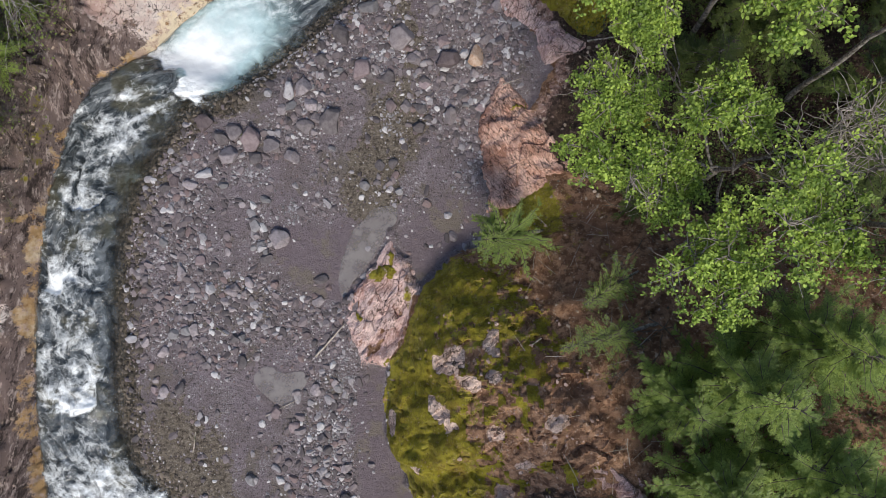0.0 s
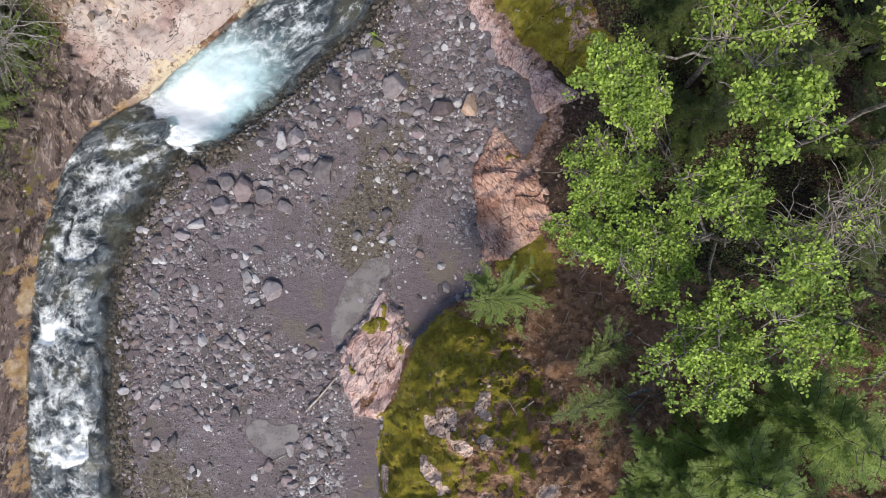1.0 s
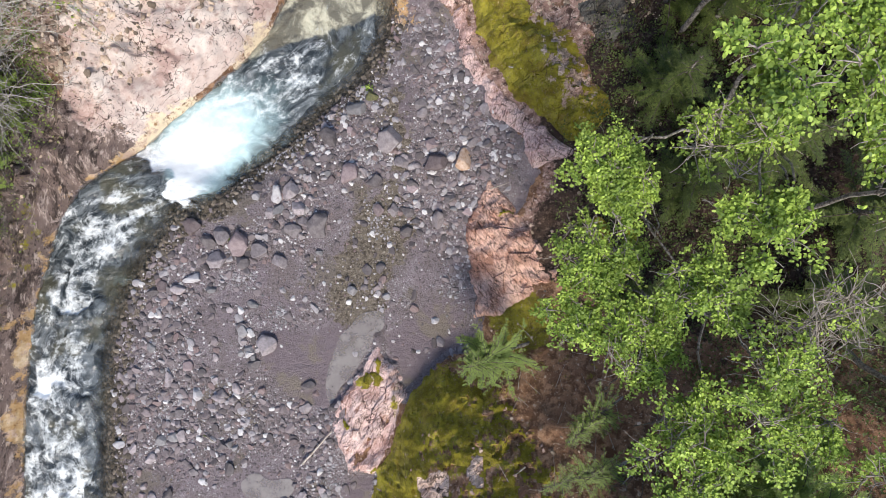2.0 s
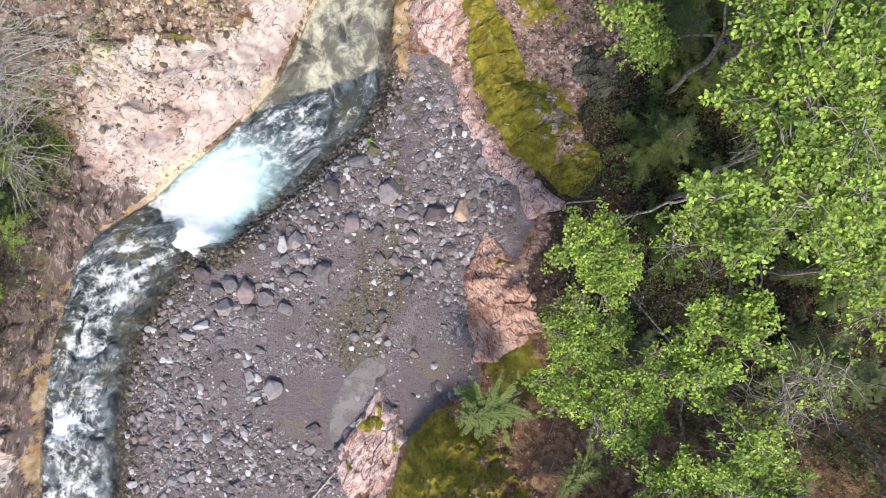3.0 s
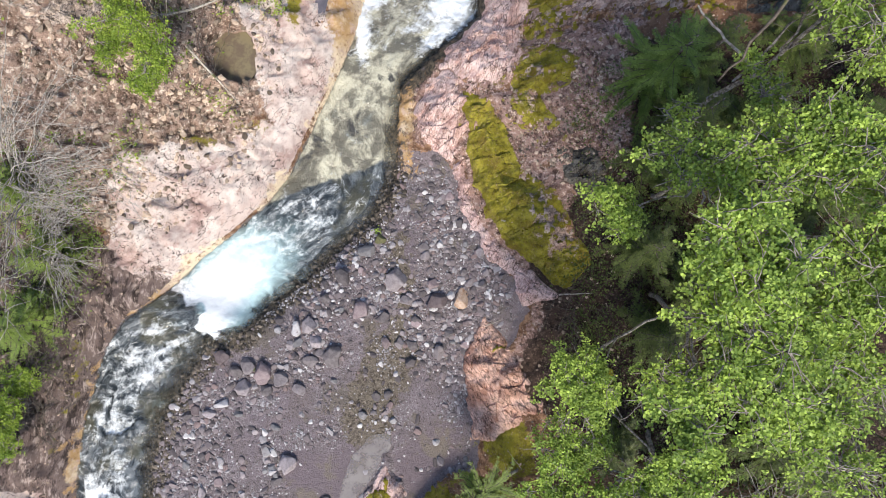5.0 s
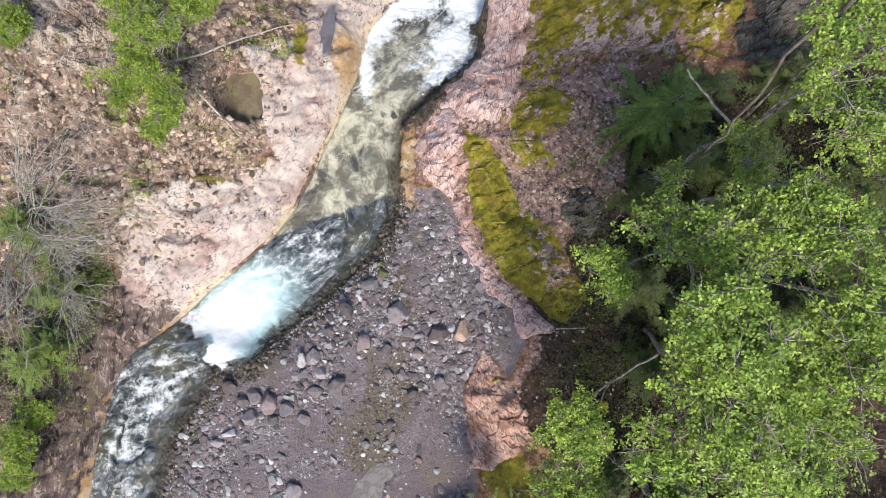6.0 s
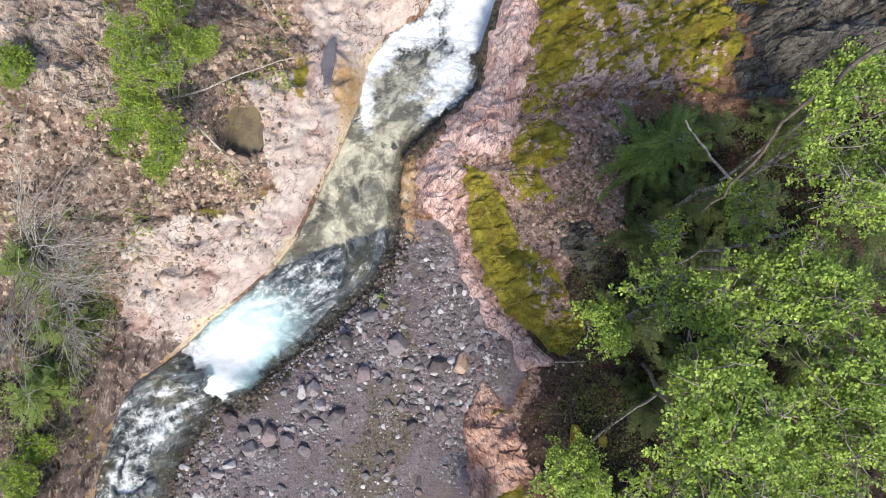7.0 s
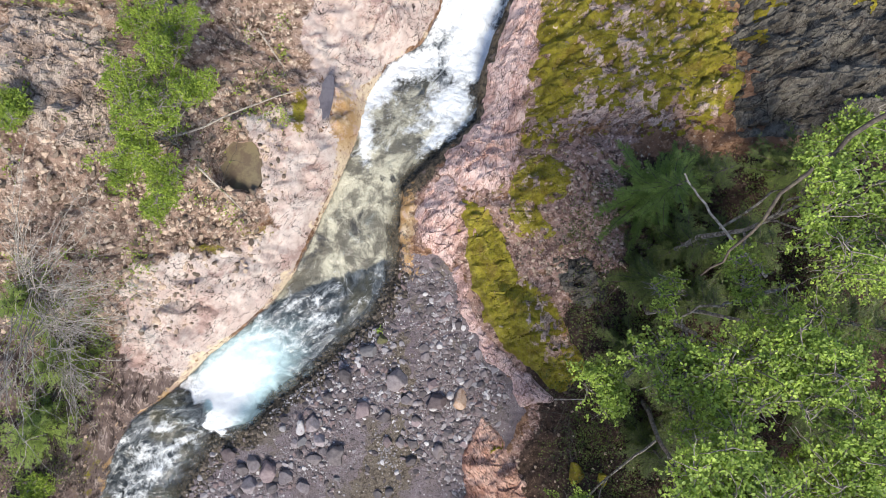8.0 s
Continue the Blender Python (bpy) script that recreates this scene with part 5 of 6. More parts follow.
def build_conifer(base, top, radius, label, material=None, whorls=16, seed=1, start=0.15, name="conifer", thick=0.12, dense=1.0, frond=0.34, ragged=0.0):
    r = np.random.RandomState(seed)
    root = tagged(new(name), label, "tree")
    root.location = base
    o, tip = np.array(base, float), np.array(top, float)
    trunk = bough(o - [0, 0, 0.3], tip, r, 0.0, 0.05, 10)
    tv, tf = tube(trunk, np.linspace(thick, 0.015, 10), 7)
    part("trunk", mesh_of("trunk", tv - o, tf, BARK), root)
    boughs, V, F, at = [], [], [], 0
    for w in range(whorls):
        t = start + (0.97 - start) * w / (whorls - 1)
        p0 = np.array([np.interp(t * 9, np.arange(10), trunk[:, c]) for c in range(3)])
        reach = radius * (1 - t) ** 0.75 + 0.12
        for k in range(r.randint(5, 8) + int(5 * ragged)):
            az = r.uniform(0, 6.28)
            length = reach * r.uniform(0.6 - 0.35 * ragged, 1.12)
            d = np.array([math.cos(az), math.sin(az), 0.12 + 0.4 * t])
            d /= np.linalg.norm(d)
            line = bough(p0, p0 + d * length, r, -0.03, 0.1 + 0.16 * ragged, 6) - np.array([0, 0, 1.0]) * (np.linspace(0, 1, 6) ** 2 * length * 0.22)[:, None]
            boughs.append(tube(line, np.linspace(0.012 + 0.006 * length, 0.004, 6), 4))
            n = int(length * 26 * dense) + 5
            s = r.uniform(0.12, 1.0, n)
            q = np.stack([np.interp(s * 5, np.arange(6), line[:, c]) for c in range(3)], -1)
            side = np.cross(d, [0, 0, 1.0])
            side /= np.linalg.norm(side) + 1e-9
            sign = np.where(r.uniform(size=n) < 0.5, -1, 1)[:, None]
            way = d * r.uniform(0.4, 0.9, (n, 1)) + side * sign * r.uniform(0.5, 1.1, (n, 1)) + np.array([0, 0, 1.0]) * r.normal(-0.12, 0.18, (n, 1))
            way /= np.linalg.norm(way, axis=1, keepdims=True)
            fl = frond * np.minimum(1, 0.25 + length * 0.5) * (1.15 - 0.75 * s) * r.uniform(0.6, 1.2, n)
            # each frond: a stem of four paired narrow blades
            for b in range(4):
                u = (b + 0.4) / 4
                root_pt = q + way * (fl * u)[:, None]
                for sg in (-1, 1):
                    cross = np.cross(way, [0, 0, 1.0])
                    cross /= np.linalg.norm(cross, axis=1, keepdims=True) + 1e-9
                    dirn = way * 0.75 + cross * sg * 0.65 + np.array([0, 0, 1.0]) * r.normal(0, 0.15, (n, 1))
                    tipp = root_pt + dirn * (fl * 0.42 * (1.2 - u))[:, None]
                    wdt = np.cross(dirn, [0, 0, 1.0])
                    wdt *= (fl * 0.075)[:, None] / (np.linalg.norm(wdt, axis=1, keepdims=True) + 1e-9)
                    V.append(np.stack([root_pt - wdt, root_pt + wdt, tipp], 1).reshape(-1, 3))
                    F.append(np.arange(n * 3).reshape(n, 3) + at)
                    at += n * 3
    bv, bf = bundle(boughs)
    part("branchwork", mesh_of("branchwork", bv - o, bf, DARK_BARK), root, kind="stuff")
    part("crown", mesh_of("crown", np.concatenate(V) - o, np.concatenate(F), material or NEEDLE, smooth=False), root, kind="stuff")
    return root


# tall broadleaf trees over the east bank
ALDER = "tall broadleaf tree with bright spring-green leaves on the slope"
build_broadleaf(on_ground(9.0, 2.5), (7.2, 2.2, 11.6), [((4.3, 4.2, 8.8), (1.5, 1.5, 0.9), 8), ((5.4, 1.8, 8.9), (1.6, 1.7, 1.0), 8), ((6.3, -0.6, 10.1), (1.5, 1.7, 0.9), 7), ((6.4, 3.3, 10.3), (1.5, 1.3, 0.9), 6), ((8.0, 0.9, 10.9), (1.8, 2.1, 1.2), 8), ((4.9, 6.2, 9.2), (0.9, 1.2, 0.7), 5), ((3.7, 2.4, 8.7), (0.8, 0.9, 0.6), 4), ((9.3, 2.6, 10.4), (1.9, 1.9, 0.9), 10, 0.07)], ALDER, seed=3)
build_broadleaf(on_ground(9.4, 8.2), (6.6, 8.2, 16.2), [((6.9, 8.1, 14.6), (1.9, 2.4, 1.4), 12), ((6.6, 10.2, 15.4), (1.6, 1.5, 1.1), 8), ((5.4, 6.6, 15.2), (0.9, 0.9, 0.7), 4), ((6.3, 4.5, 12.8), (1.1, 0.9, 0.6), 4), ((4.4, 6.3, 9.3), (1.1, 1.3, 0.7), 6), ((6.6, 6.4, 11.6), (1.7, 1.5, 0.9), 5, 0.6)], ALDER, seed=5)
build_broadleaf(on_ground(9.6, 12.4), (7.7, 12.2, 15.4), [((5.0, 11.1, 11.4), (0.9, 1.0, 0.7), 6, 0.8), ((6.0, 12.3, 13.2), (1.1, 1.1, 0.8), 6, 0.4), ((7.4, 11.6, 14.1), (1.6, 1.4, 1.1), 8, 0.75), ((8.8, 12.2, 14.5), (1.6, 1.5, 1.2), 7), ((7.7, 9.7, 10.9), (1.2, 1.3, 0.7), 4, 0.5), ((7.0, 13.6, 10.6), (0.9, 0.8, 0.5), 4, 0.3)], ALDER, seed=8)
leaning = build_broadleaf(on_ground(9.2, 14.2), (11.2, 17.0, 15.0), [((10.5, 15.2, 13.4), (2.2, 1.9, 1.5), 9, 0.75), ((11.6, 17.9, 12.2), (1.7, 1.3, 1.1), 5), ((9.6, 16.9, 14.0), (0.9, 0.6, 0.4), 3, 0.5), ((8.6, 14.4, 12.0), (0.9, 0.8, 0.6), 3, 0.4)], ALDER, seed=10, thick=0.14)
build_broadleaf(on_ground(12.4, 5.4), (10.4, 5.8, 15.4), [((9.2, 7.4, 13.4), (2.2, 1.8, 1.5), 9, 0.8), ((10.0, 4.8, 13.0), (1.9, 1.6, 1.3), 7, 0.35), ((8.4, 6.2, 13.6), (1.6, 1.3, 1.0), 7), ((9.4, 9.3, 13.8), (1.8, 1.6, 1.2), 8)], ALDER, seed=11)
build_broadleaf(on_ground(13, 10.6), (11.4, 10.6, 16.0), [((10.8, 10.4, 14.2), (2.4, 2.8, 1.9), 13)], ALDER, seed=13)
build_broadleaf(on_ground(10.6, 12.6), (9.9, 12.6, 13.6), [((9.9, 12.4, 12.2), (1.9, 1.8, 1.4), 8, 0.8)], ALDER, seed=15)
build_broadleaf(on_ground(13.5, 1.0), (10.8, 0.0, 14.0), [((10.3, -0.4, 11.8), (2.1, 1.8, 1.5), 8, 0.6)], ALDER, seed=14)


def add_limb(tree, points, thick, thin, material, label, crook=0.02):
    p = np.array(points, float) - np.array(tree.location)
    line = np.stack([np.interp(np.linspace(0, len(p) - 1, 14), np.arange(len(p)), p[:, c]) for c in range(3)], -1)
    line[1:-1] += np.random.RandomState(len(points)).normal(0, crook, (12, 3))
    v, f = tube(line, np.linspace(thick, thin, 14), 7)
    return part("limb", mesh_of("limb", v, f, material), tree, label)


add_limb(leaning, [(10.0, 14.2, 10.6), (9.0, 15.2, 10.7), (8.5, 16.25, 10.0), (8.1, 17.33, 9.45)], 0.055, 0.028, DEAD_WOOD, "bare bleached dead limb")
add_limb(leaning, [(11.4, 18.5, 13.8), (10.1, 17.6, 13.8), (8.83, 16.46, 14.1), (7.8, 15.0, 13.1), (7.4, 14.3, 12.2)], 0.07, 0.025, DARK_BARK, "grey bare limb", 0.1)
add_limb(leaning, [(11.4, 13.9, 9.6), (10.3, 13.6, 9.9), (8.9, 13.3, 10.0), (7.5, 12.8, 9.8)], 0.07, 0.03, BARK, "grey bare limb", 0.07)
add_limb(leaning, [(12.0, 12.0, 10.4), (10.6, 12.2, 10.6), (9.2, 11.9, 10.6), (7.9, 12.1, 10.2)], 0.05, 0.02, PALE_TWIG, "pale bare limb", 0.08)

# conifers of the east slope
SOFT = "feathery light-green conifer on the shaded slope"
# the last one, at (4.2, -11.4), is out of view, added to shade the mound
for bx, by, top, rad, sd in ((6.9, -4.4, 9.4, 2.0, 21), (8.0, -3.6, 11.6, 2.4, 22), (7.4, -6.4, 11.0, 2.5, 23), (9.4, -5.4, 13.0, 2.6, 24), (10.0, -2.6, 12.0, 2.4, 25), (6.6, -8.0, 9.6, 2.2, 26), (9.2, -8.2, 12.0, 2.6, 27), (4.2, -11.4, 15.0, 3.4, 28)):
    build_conifer(on_ground(bx, by), (bx - 0.5, by + 0.2, top), rad, SOFT, seed=sd, whorls=16, dense=1.0, frond=0.44)
build_conifer(on_ground(3.9, 0.7), (1.3, 0.3, 4.6), 2.6, "small leaning conifer sapling at the mossy rock", seed=31, whorls=16, start=0.5, thick=0.085, frond=0.24, dense=1.7, ragged=1.0)
build_conifer(on_ground(7.2, -2.3), (3.5, -3.0, 6.2), 1.5, "leaning conifer sapling with bare lower branches", seed=32, whorls=16, start=0.45, thick=0.08, frond=0.2, dense=1.6, ragged=0.8)
build_conifer(on_ground(6.8, -0.6), (4.3, -1.7, 6.0), 1.3, "thin leaning conifer sapling on brown litter", seed=33, whorls=14, start=0.4, thick=0.05, frond=0.2, dense=1.6, ragged=0.8)
build_conifer(on_ground(7.0, -4.0), (4.2, -4.0, 5.4), 1.2, "sparse pale-green conifer sapling leaning over the mound", seed=34, whorls=11, start=0.45, thick=0.05, frond=0.19, dense=0.9, ragged=1.0)
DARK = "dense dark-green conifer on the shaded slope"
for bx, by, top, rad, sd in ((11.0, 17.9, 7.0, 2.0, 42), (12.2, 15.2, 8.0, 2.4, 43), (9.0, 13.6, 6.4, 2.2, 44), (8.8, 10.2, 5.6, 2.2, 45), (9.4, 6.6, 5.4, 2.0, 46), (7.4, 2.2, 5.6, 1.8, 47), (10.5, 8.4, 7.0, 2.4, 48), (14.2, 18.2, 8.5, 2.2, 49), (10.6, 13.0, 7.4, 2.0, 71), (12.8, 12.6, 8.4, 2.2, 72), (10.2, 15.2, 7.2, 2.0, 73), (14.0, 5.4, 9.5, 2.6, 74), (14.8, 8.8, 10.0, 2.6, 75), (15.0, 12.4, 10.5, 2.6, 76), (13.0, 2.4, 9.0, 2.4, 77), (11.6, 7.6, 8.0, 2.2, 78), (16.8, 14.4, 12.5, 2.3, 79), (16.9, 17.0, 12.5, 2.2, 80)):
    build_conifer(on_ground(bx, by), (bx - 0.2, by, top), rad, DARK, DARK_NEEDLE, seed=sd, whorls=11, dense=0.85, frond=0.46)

build_conifer(on_ground(9.4, 17.3), (9.2, 17.4, 7.0), 3.2, "dark-green conifer with flat feathery sprays over mauve rock", CLEAR_NEEDLE, seed=41, whorls=12, dense=1.9, frond=0.34)

# shrubs of the west slope
SHRUB = "leafy green shrub on the stony west slope"
def build_shrub(bx, by, h, lobes, seed):
    b = on_ground(bx, by)
    put_at = [((bx + dx, by + dy, b[2] + h * up), rad, n) for dx, dy, up, rad, n in lobes]
    return build_broadleaf(b, (bx + 0.2, by, b[2] + h), put_at, SHRUB, "shrub", 18, 44, (0.045, 0.095), BUSH_LEAF, 0.06, seed, "shrub", 0.4)


build_shrub(-11.0, 19.4, 4.0, [(-1.1, 2.0, 0.6, (1.5, 1.5, 0.8), 7), (0.7, 0.9, 0.85, (1.8, 1.5, 0.9), 7), (-0.8, -0.6, 0.7, (1.5, 1.4, 0.8), 6), (1.9, 1.8, 0.6, (1.2, 1.2, 0.6), 5), (0.4, -1.8, 0.6, (1.2, 1.4, 0.7), 6), (0.3, 3.4, 0.55, (1.4, 1.0, 0.6), 5), (-1.7, -1.4, 0.45, (0.9, 1.1, 0.5), 4), (-0.2, -2.9, 0.45, (0.9, 0.7, 0.4), 4)], 52)
build_shrub(-11.6, 24.4, 2.4, [(-0.8, 0.4, 0.7, (1.5, 1.4, 0.7), 6), (1.0, 0.0, 0.8, (1.3, 1.3, 0.7), 5), (0.2, -1.4, 0.5, (0.9, 0.8, 0.5), 3)], 51)
build_shrub(-17.6, 3.3, 2.2, [(0.0, 0.0, 0.9, (1.0, 1.2, 0.7), 8), (0.5, 1.3, 0.7, (0.7, 0.7, 0.5), 5), (-0.3, -1.5, 0.7, (0.9, 0.8, 0.5), 5)], 56)
build_shrub(-16.3, 20.3, 1.5, [(0.0, 0.0, 0.8, (0.9, 1.1, 0.7), 8)], 54)
build_shrub(-15.5, 26.0, 2.0, [(0.0, 0.0, 0.8, (1.6, 1.0, 0.7), 5), (2.0, 0.2, 0.7, (1.2, 0.9, 0.6), 4)], 55)
for bx, by, top, rad, sd in ((-16.9, 7.0, 5.0, 2.2, 57), (-16.4, 9.8, 4.6, 2.0, 58), (-17.2, 12.6, 5.0, 2.0, 59)):
    build_conifer(on_ground(bx, by), (bx + 0.4, by, top), rad, "low spreading green conifer on the brown bank", seed=sd, whorls=12, frond=0.36)


def build_bare_shrub(base, aim, reach, label, stems=22, seed=1, spread=0.75, lift=(0.3, 1.3), wood=None, thin=1.0):
    r = np.random.RandomState(seed)
    root = tagged(new("bare_shrub"), label, "shrub")
    root.location = base
    o = np.array(base, float)
    fine = []
    for s in range(stems):
        az = aim + r.normal(0, spread)
        d = np.array([math.cos(az), math.sin(az), r.uniform(*lift)])
        end = o + d / np.linalg.norm(d) * reach * r.uniform(0.55, 1.05)
        line = bough(o + r.normal(size=3) * [0.4, 0.6, 0.02], end, r, 0.12, 0.12, 9)
        v, f = tube(line, np.linspace(0.03, 0.008, 9) * thin, 5)
        part("stem", mesh_of("stem", v - o, f, wood or TWIG), root)
        for _ in range(9):
            k = r.randint(3, 9)
            e = line[k] + (d * 0.6 + r.normal(size=3) * [0.6, 0.6, 0.3]) * reach * r.uniform(0.1, 0.28)
            fine.append(tube(bough(line[k], e, r, 0.05, 0.2, 5), np.linspace(0.012, 0.004, 5), 4))
    v, f = bundle(fine)
    part("twig_growth", mesh_of("twig_growth", v - o, f, wood or TWIG), root, kind="stuff")
    return root


BARE = "leafless grey shrub fanning out over the slope"
build_bare_shrub(on_ground(-17.2, 13.0), 0.05, 7.0, BARE, 48, 61, 0.85, wood=PALE_TWIG)
build_bare_shrub(on_ground(-17.0, 10.8), -0.2, 5.0, BARE, 24, 62, wood=PALE_TWIG)
THICKET = "thicket of thin leafless brown twigs on the dark bank"
for bx, by, reach, sd in ((-16.9, 8.6, 2.6, 601), (-16.8, 6.4, 2.2, 602), (-17.0, 4.6, 2.2, 603), (-17.2, 2.2, 2.4, 604), (-16.4, 10.4, 2.2, 605)):
    build_bare_shrub(on_ground(bx, by), 0.4, reach, THICKET, 16, sd, 1.1, (0.1, 0.7), DARK_BARK, 0.5)
BRUSH = "dead brown brush on the shaded slope"
for bx, by, reach, sd in ((6.2, 7.6, 2.0, 63), (6.6, 5.6, 1.8, 64), (7.2, 0.4, 2.0, 65), (6.9, -2.4, 2.2, 66), (7.4, 12.6, 1.8, 67), (-9.8, 18.0, 2.0, 68), (-8.6, 24.0, 2.2, 69)):
    build_bare_shrub(on_ground(bx, by), 3.1, reach, BRUSH, 7, sd, 1.6, (0.1, 0.6), DARK_BARK, 0.6)


# ---- rubble and low plants of the slopes ----
def slope_spots(count, side, limits, seed, lo=0.5, hi=9.0):
    r = np.random.RandomState(seed)
    n = count * 10
    x, y = r.uniform(limits[0], limits[1], n), r.uniform(limits[2], limits[3], n)
    d = inside(x, y, side)
    ok = (d > lo) & (d < hi) & (r.uniform(0, 1, n) < 0.5 + 0.9 * rough(x, y, 0.5, 3, seed))
    return x[ok][:count], y[ok][:count], r


x, y, r = slope_spots(6500, LEFT_SIDE, (-19, -7, 11, 28), 81, 1.5, 14)
joined_stones("rubble", x, y, 0.05 + 0.42 * r.uniform(0, 1, len(x)) ** 5, RUBBLE, 1, "broken pinkish rock rubble on brown soil", "rubble", sink=0.02, low=0.3)
x, y, r = slope_spots(700, LEFT_SIDE, (-20, -12, -12, 13), 82, 0.4, 5)
joined_stones("rubble", x, y, 0.05 + 0.18 * r.uniform(0, 1, len(x)) ** 3, RUBBLE, 1, "loose rock bits on the dark bank", "rubble")
x, y, r = slope_spots(2200, RIGHT_SIDE, (-1, 14, -10, 27), 83, 0.6, 10)
joined_stones("rubble", x, y, 0.04 + 0.2 * r.uniform(0, 1, len(x)) ** 4, RUBBLE, 1, "scattered rock bits between moss and litter", "rubble")

x, y, r = slope_spots(1800, RIGHT_SIDE, (3.4, 9.6, 13, 20.5), 89, 0.5, 10)
joined_stones("rubble", x, y, 0.04 + 0.24 * r.uniform(0, 1, len(x)) ** 3, RUBBLE, 1, "broken pink rock chips below the mossy shelf", "rubble", sink=0.0, low=0.25, flat=0.6)


def relief_at(k, x, y):
    """Height of the outcrop built as number k."""
    xs, ys, z = RELIEF[k]
    i = np.clip(((x - xs[0]) / (xs[1] - xs[0])).astype(int), 0, len(xs) - 1)
    j = np.clip(((y - ys[0]) / (ys[1] - ys[0])).astype(int), 0, len(ys) - 1)
    return z[j, i]


r = np.random.RandomState(88)
x, y = r.uniform(-0.8, 4.8, 420), r.uniform(-9.0, -1.4, 420)
joined_stones("rubble", x, y, 0.03 + 0.2 * r.uniform(0, 1, 420) ** 4, MOUND_CHIP, 1, "pale pink rock bits in the moss of the mound", "rubble", level=relief_at(2, x, y), sink=0.02, low=0.2, flat=0.5)
x, y = r.uniform(4.6, 13.0, 500), r.uniform(20.0, 26.5, 500)
joined_stones("rubble", x, y, 0.05 + 0.25 * r.uniform(0, 1, 500) ** 4, RUBBLE, 2, "pale rock bits on the mossy shelf", "rubble", level=relief_at(7, x, y), sink=0.02, low=0.2, flat=0.5)


def build_undergrowth(x, y, r, spread, leaf, material, label, n=26):
    px = np.repeat(x, n) + r.normal(0, spread, len(x) * n)
    py = np.repeat(y, n) + r.normal(0, spread, len(x) * n)
    p = np.stack([px, py, ground_level(px, py) + r.uniform(0.03, 0.35, len(px))], -1)
    w = r.normal(size=p.shape) * [1, 1, 0.4]
    v, f = leaves_at(p, w / np.linalg.norm(w, axis=1, keepdims=True), r.uniform(*leaf, len(p)), r, 0.6)
    return tagged(new("undergrowth", mesh_of("undergrowth", v, f, material, smooth=False)), label, "plants", kind="stuff")


x, y, r = slope_spots(90, LEFT_SIDE, (-19, -7, 13, 28), 84, 2.0, 14)
build_undergrowth(x, y, r, 0.22, (0.07, 0.15), BUSH_LEAF, "small green plants between the rubble")
x, y, r = slope_spots(260, LEFT_SIDE, (-19.5, -15.0, 4.5, 13.5), 87, 0.9, 6)
build_undergrowth(x, y, r, 0.3, (0.06, 0.13), NEEDLE, "dull green low plants on the brown bank", 22)
# east undergrowth: dark leaves cover the soil, with the canopy's shade in their colour
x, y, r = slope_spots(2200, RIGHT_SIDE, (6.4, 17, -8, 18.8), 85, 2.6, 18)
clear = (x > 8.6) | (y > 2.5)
build_undergrowth(x[clear], y[clear], r, 0.3, (0.05, 0.12), DARK_NEEDLE, "undergrowth on the shaded slope, its green darkened for canopy shade", 18)
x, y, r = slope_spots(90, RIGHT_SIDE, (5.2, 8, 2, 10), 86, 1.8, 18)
build_undergrowth(x, y, r, 0.3, (0.05, 0.13), DARK_NEEDLE, "undergrowth beside the red rock, its green darkened for canopy shade", 16)


# ---- dead wood ----
def build_stick(a, b, width, label, name="driftwood_stick", lift=0.08, seed=1, category="stick"):
    r = np.random.RandomState(seed)
    p, q = np.array(a, float), np.array(b, float)
    if len(p) == 2:
        p, q = np.array(on_ground(*p, lift)), np.array(on_ground(*q, lift))
    v, f = tube(bough(p, q, r, 0.0, 0.05, 8), np.linspace(width, width * 0.45, 8), 7)
    ob = new(name, mesh_of(name, v - p, f, DEAD_WOOD))
    ob.location = p
    return tagged(ob, label, category)


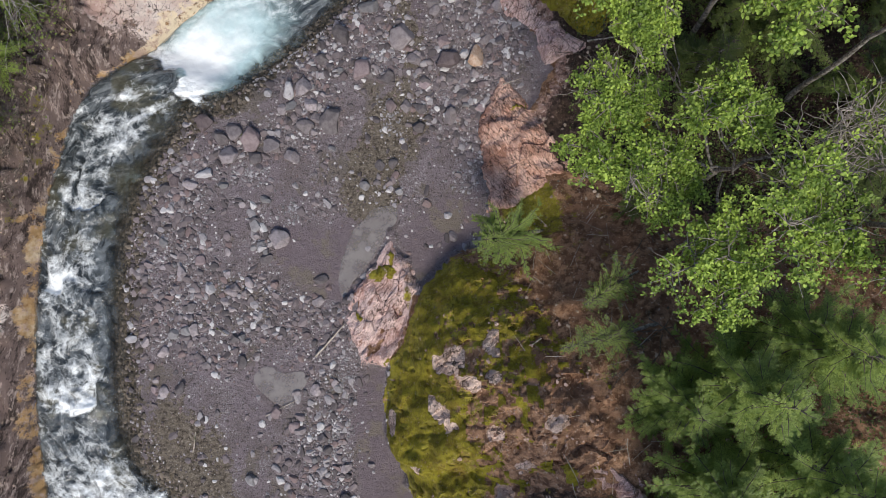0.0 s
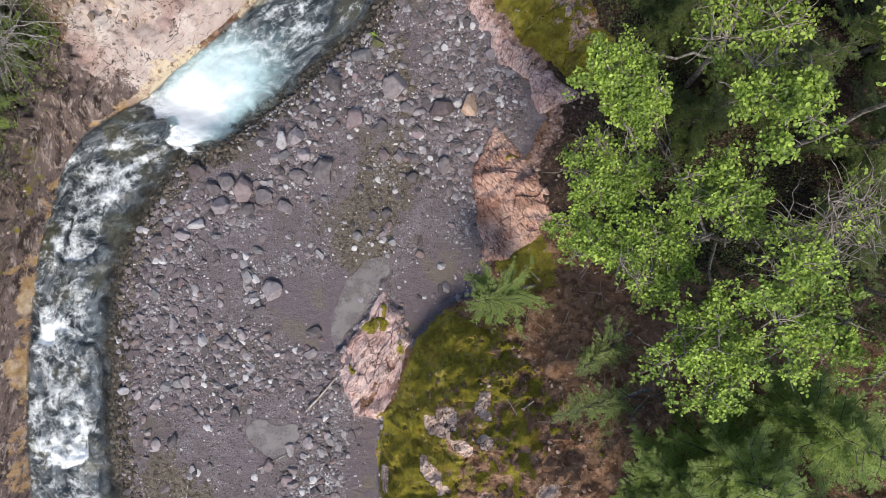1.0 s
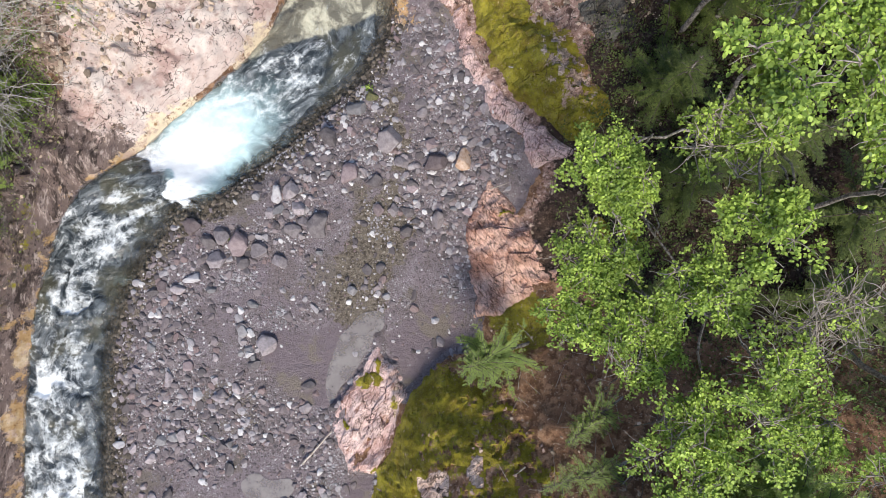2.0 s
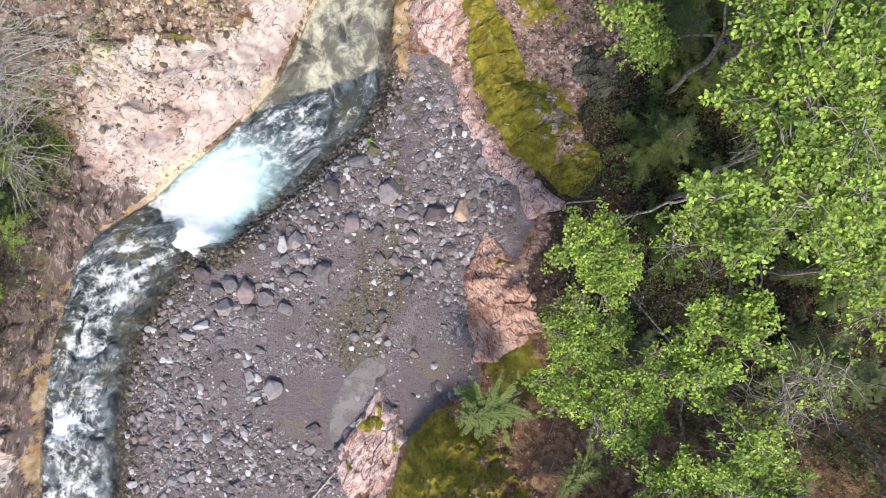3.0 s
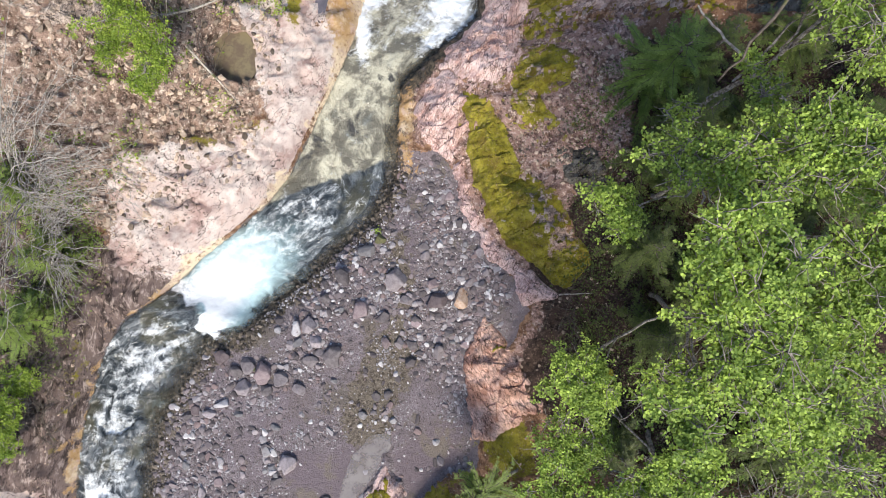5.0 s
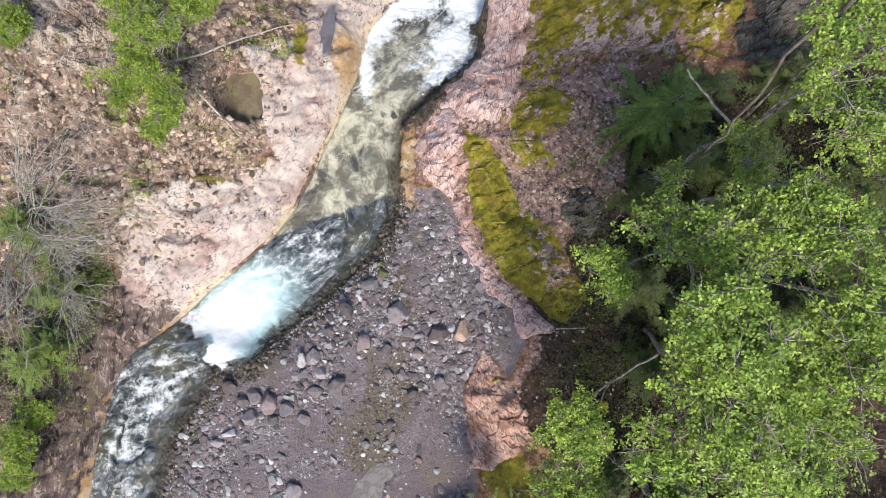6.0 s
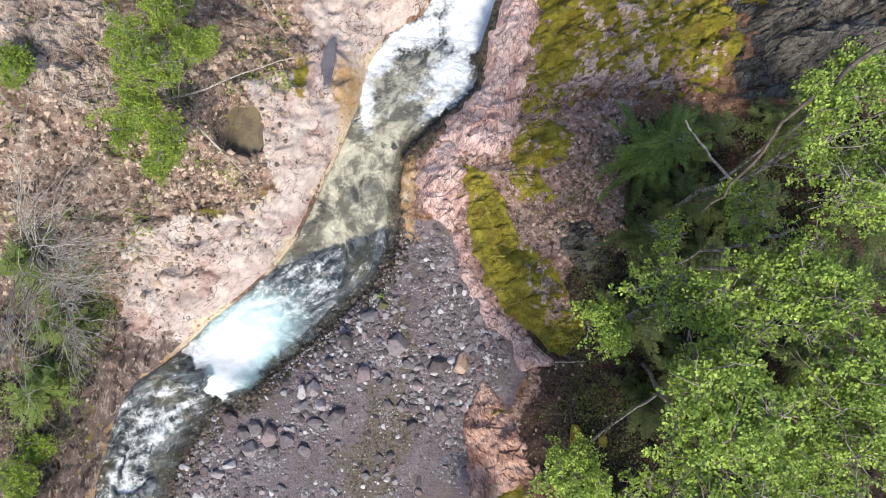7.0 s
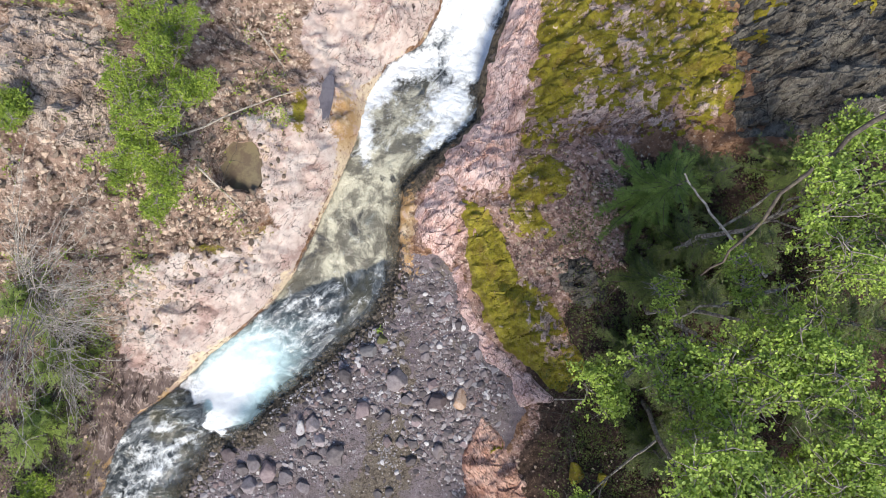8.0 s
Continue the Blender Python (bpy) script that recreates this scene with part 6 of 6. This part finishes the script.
WOOD = "bleached driftwood stick lying on the gravel"
build_stick((-5.0, -4.2), (-3.85, -2.95), 0.05, WOOD, lift=0.16, seed=1)
build_stick((-9.7, -7.9), (-9.6, -7.1), 0.035, WOOD, seed=2)
build_stick((-8.9, -3.1), (-8.4, -3.4), 0.03, WOOD, seed=3, lift=0.12)
build_stick((-6.9, -6.5), (-5.7, -5.9), 0.02, WOOD, seed=4)
BRANCH = "fallen grey branch lying on the rocky slope"
for a, b, w, sd in (((-11.4, 19.5), (-6.6, 22.5), 0.06, 6), ((-10.3, 18.6), (-8.5, 16.5), 0.06, 7), ((3.1, 11.4), (4.1, 11.2), 0.03, 8), ((3.2, -2.9), (2.4, -3.4), 0.03, 9), ((-8.5, 25.5), (-7.2, 23.6), 0.05, 10), ((5.6, 8.1), (7.0, 8.2), 0.04, 11), ((2.4, 6.6), (3.2, 6.9), 0.02, 12), ((-13.5, 13.2), (-11.9, 12.0), 0.03, 13)):
    build_stick(a, b, w, BRANCH, "fallen_branch", 0.25 if w < 0.05 else 0.55, sd, "branch")
r = np.random.RandomState(91)
for i in range(60):
    x, y = r.uniform(1.4, 6.6), r.uniform(-7.0, 1.2)
    a, length = r.uniform(0, 6.28), r.uniform(0.3, 0.95)
    build_stick((x, y), (x + length * math.cos(a), y + length * math.sin(a)), r.uniform(0.006, 0.014), "thin dead twig lying on moss and litter", "fallen_twig", 0.35, 200 + i, "twig")


# ---- sprigs growing in the gravel ----
def build_sprig(x, y, size, seed):
    r = np.random.RandomState(seed)
    p = np.array(on_ground(x, y, 0.12)) + r.normal(0, size * 0.35, (16, 3)) * [1, 1, 0.3]
    w = r.normal(size=p.shape) * [1, 1, 0.3]
    v, f = leaves_at(p, w / np.linalg.norm(w, axis=1, keepdims=True), r.uniform(0.4, 0.8, 16) * size, r, 0.6)
    ob = new("sprig", mesh_of("sprig", v - np.array((x, y, 0)), f, LEAF, smooth=False))
    ob.location = (x, y, 0)
    return tagged(ob, "small bright yellow-green sprig growing between river stones", "plant")


build_sprig(-2.6, 10.95, 0.22, 301)
build_sprig(-8.15, 4.62, 0.2, 302)
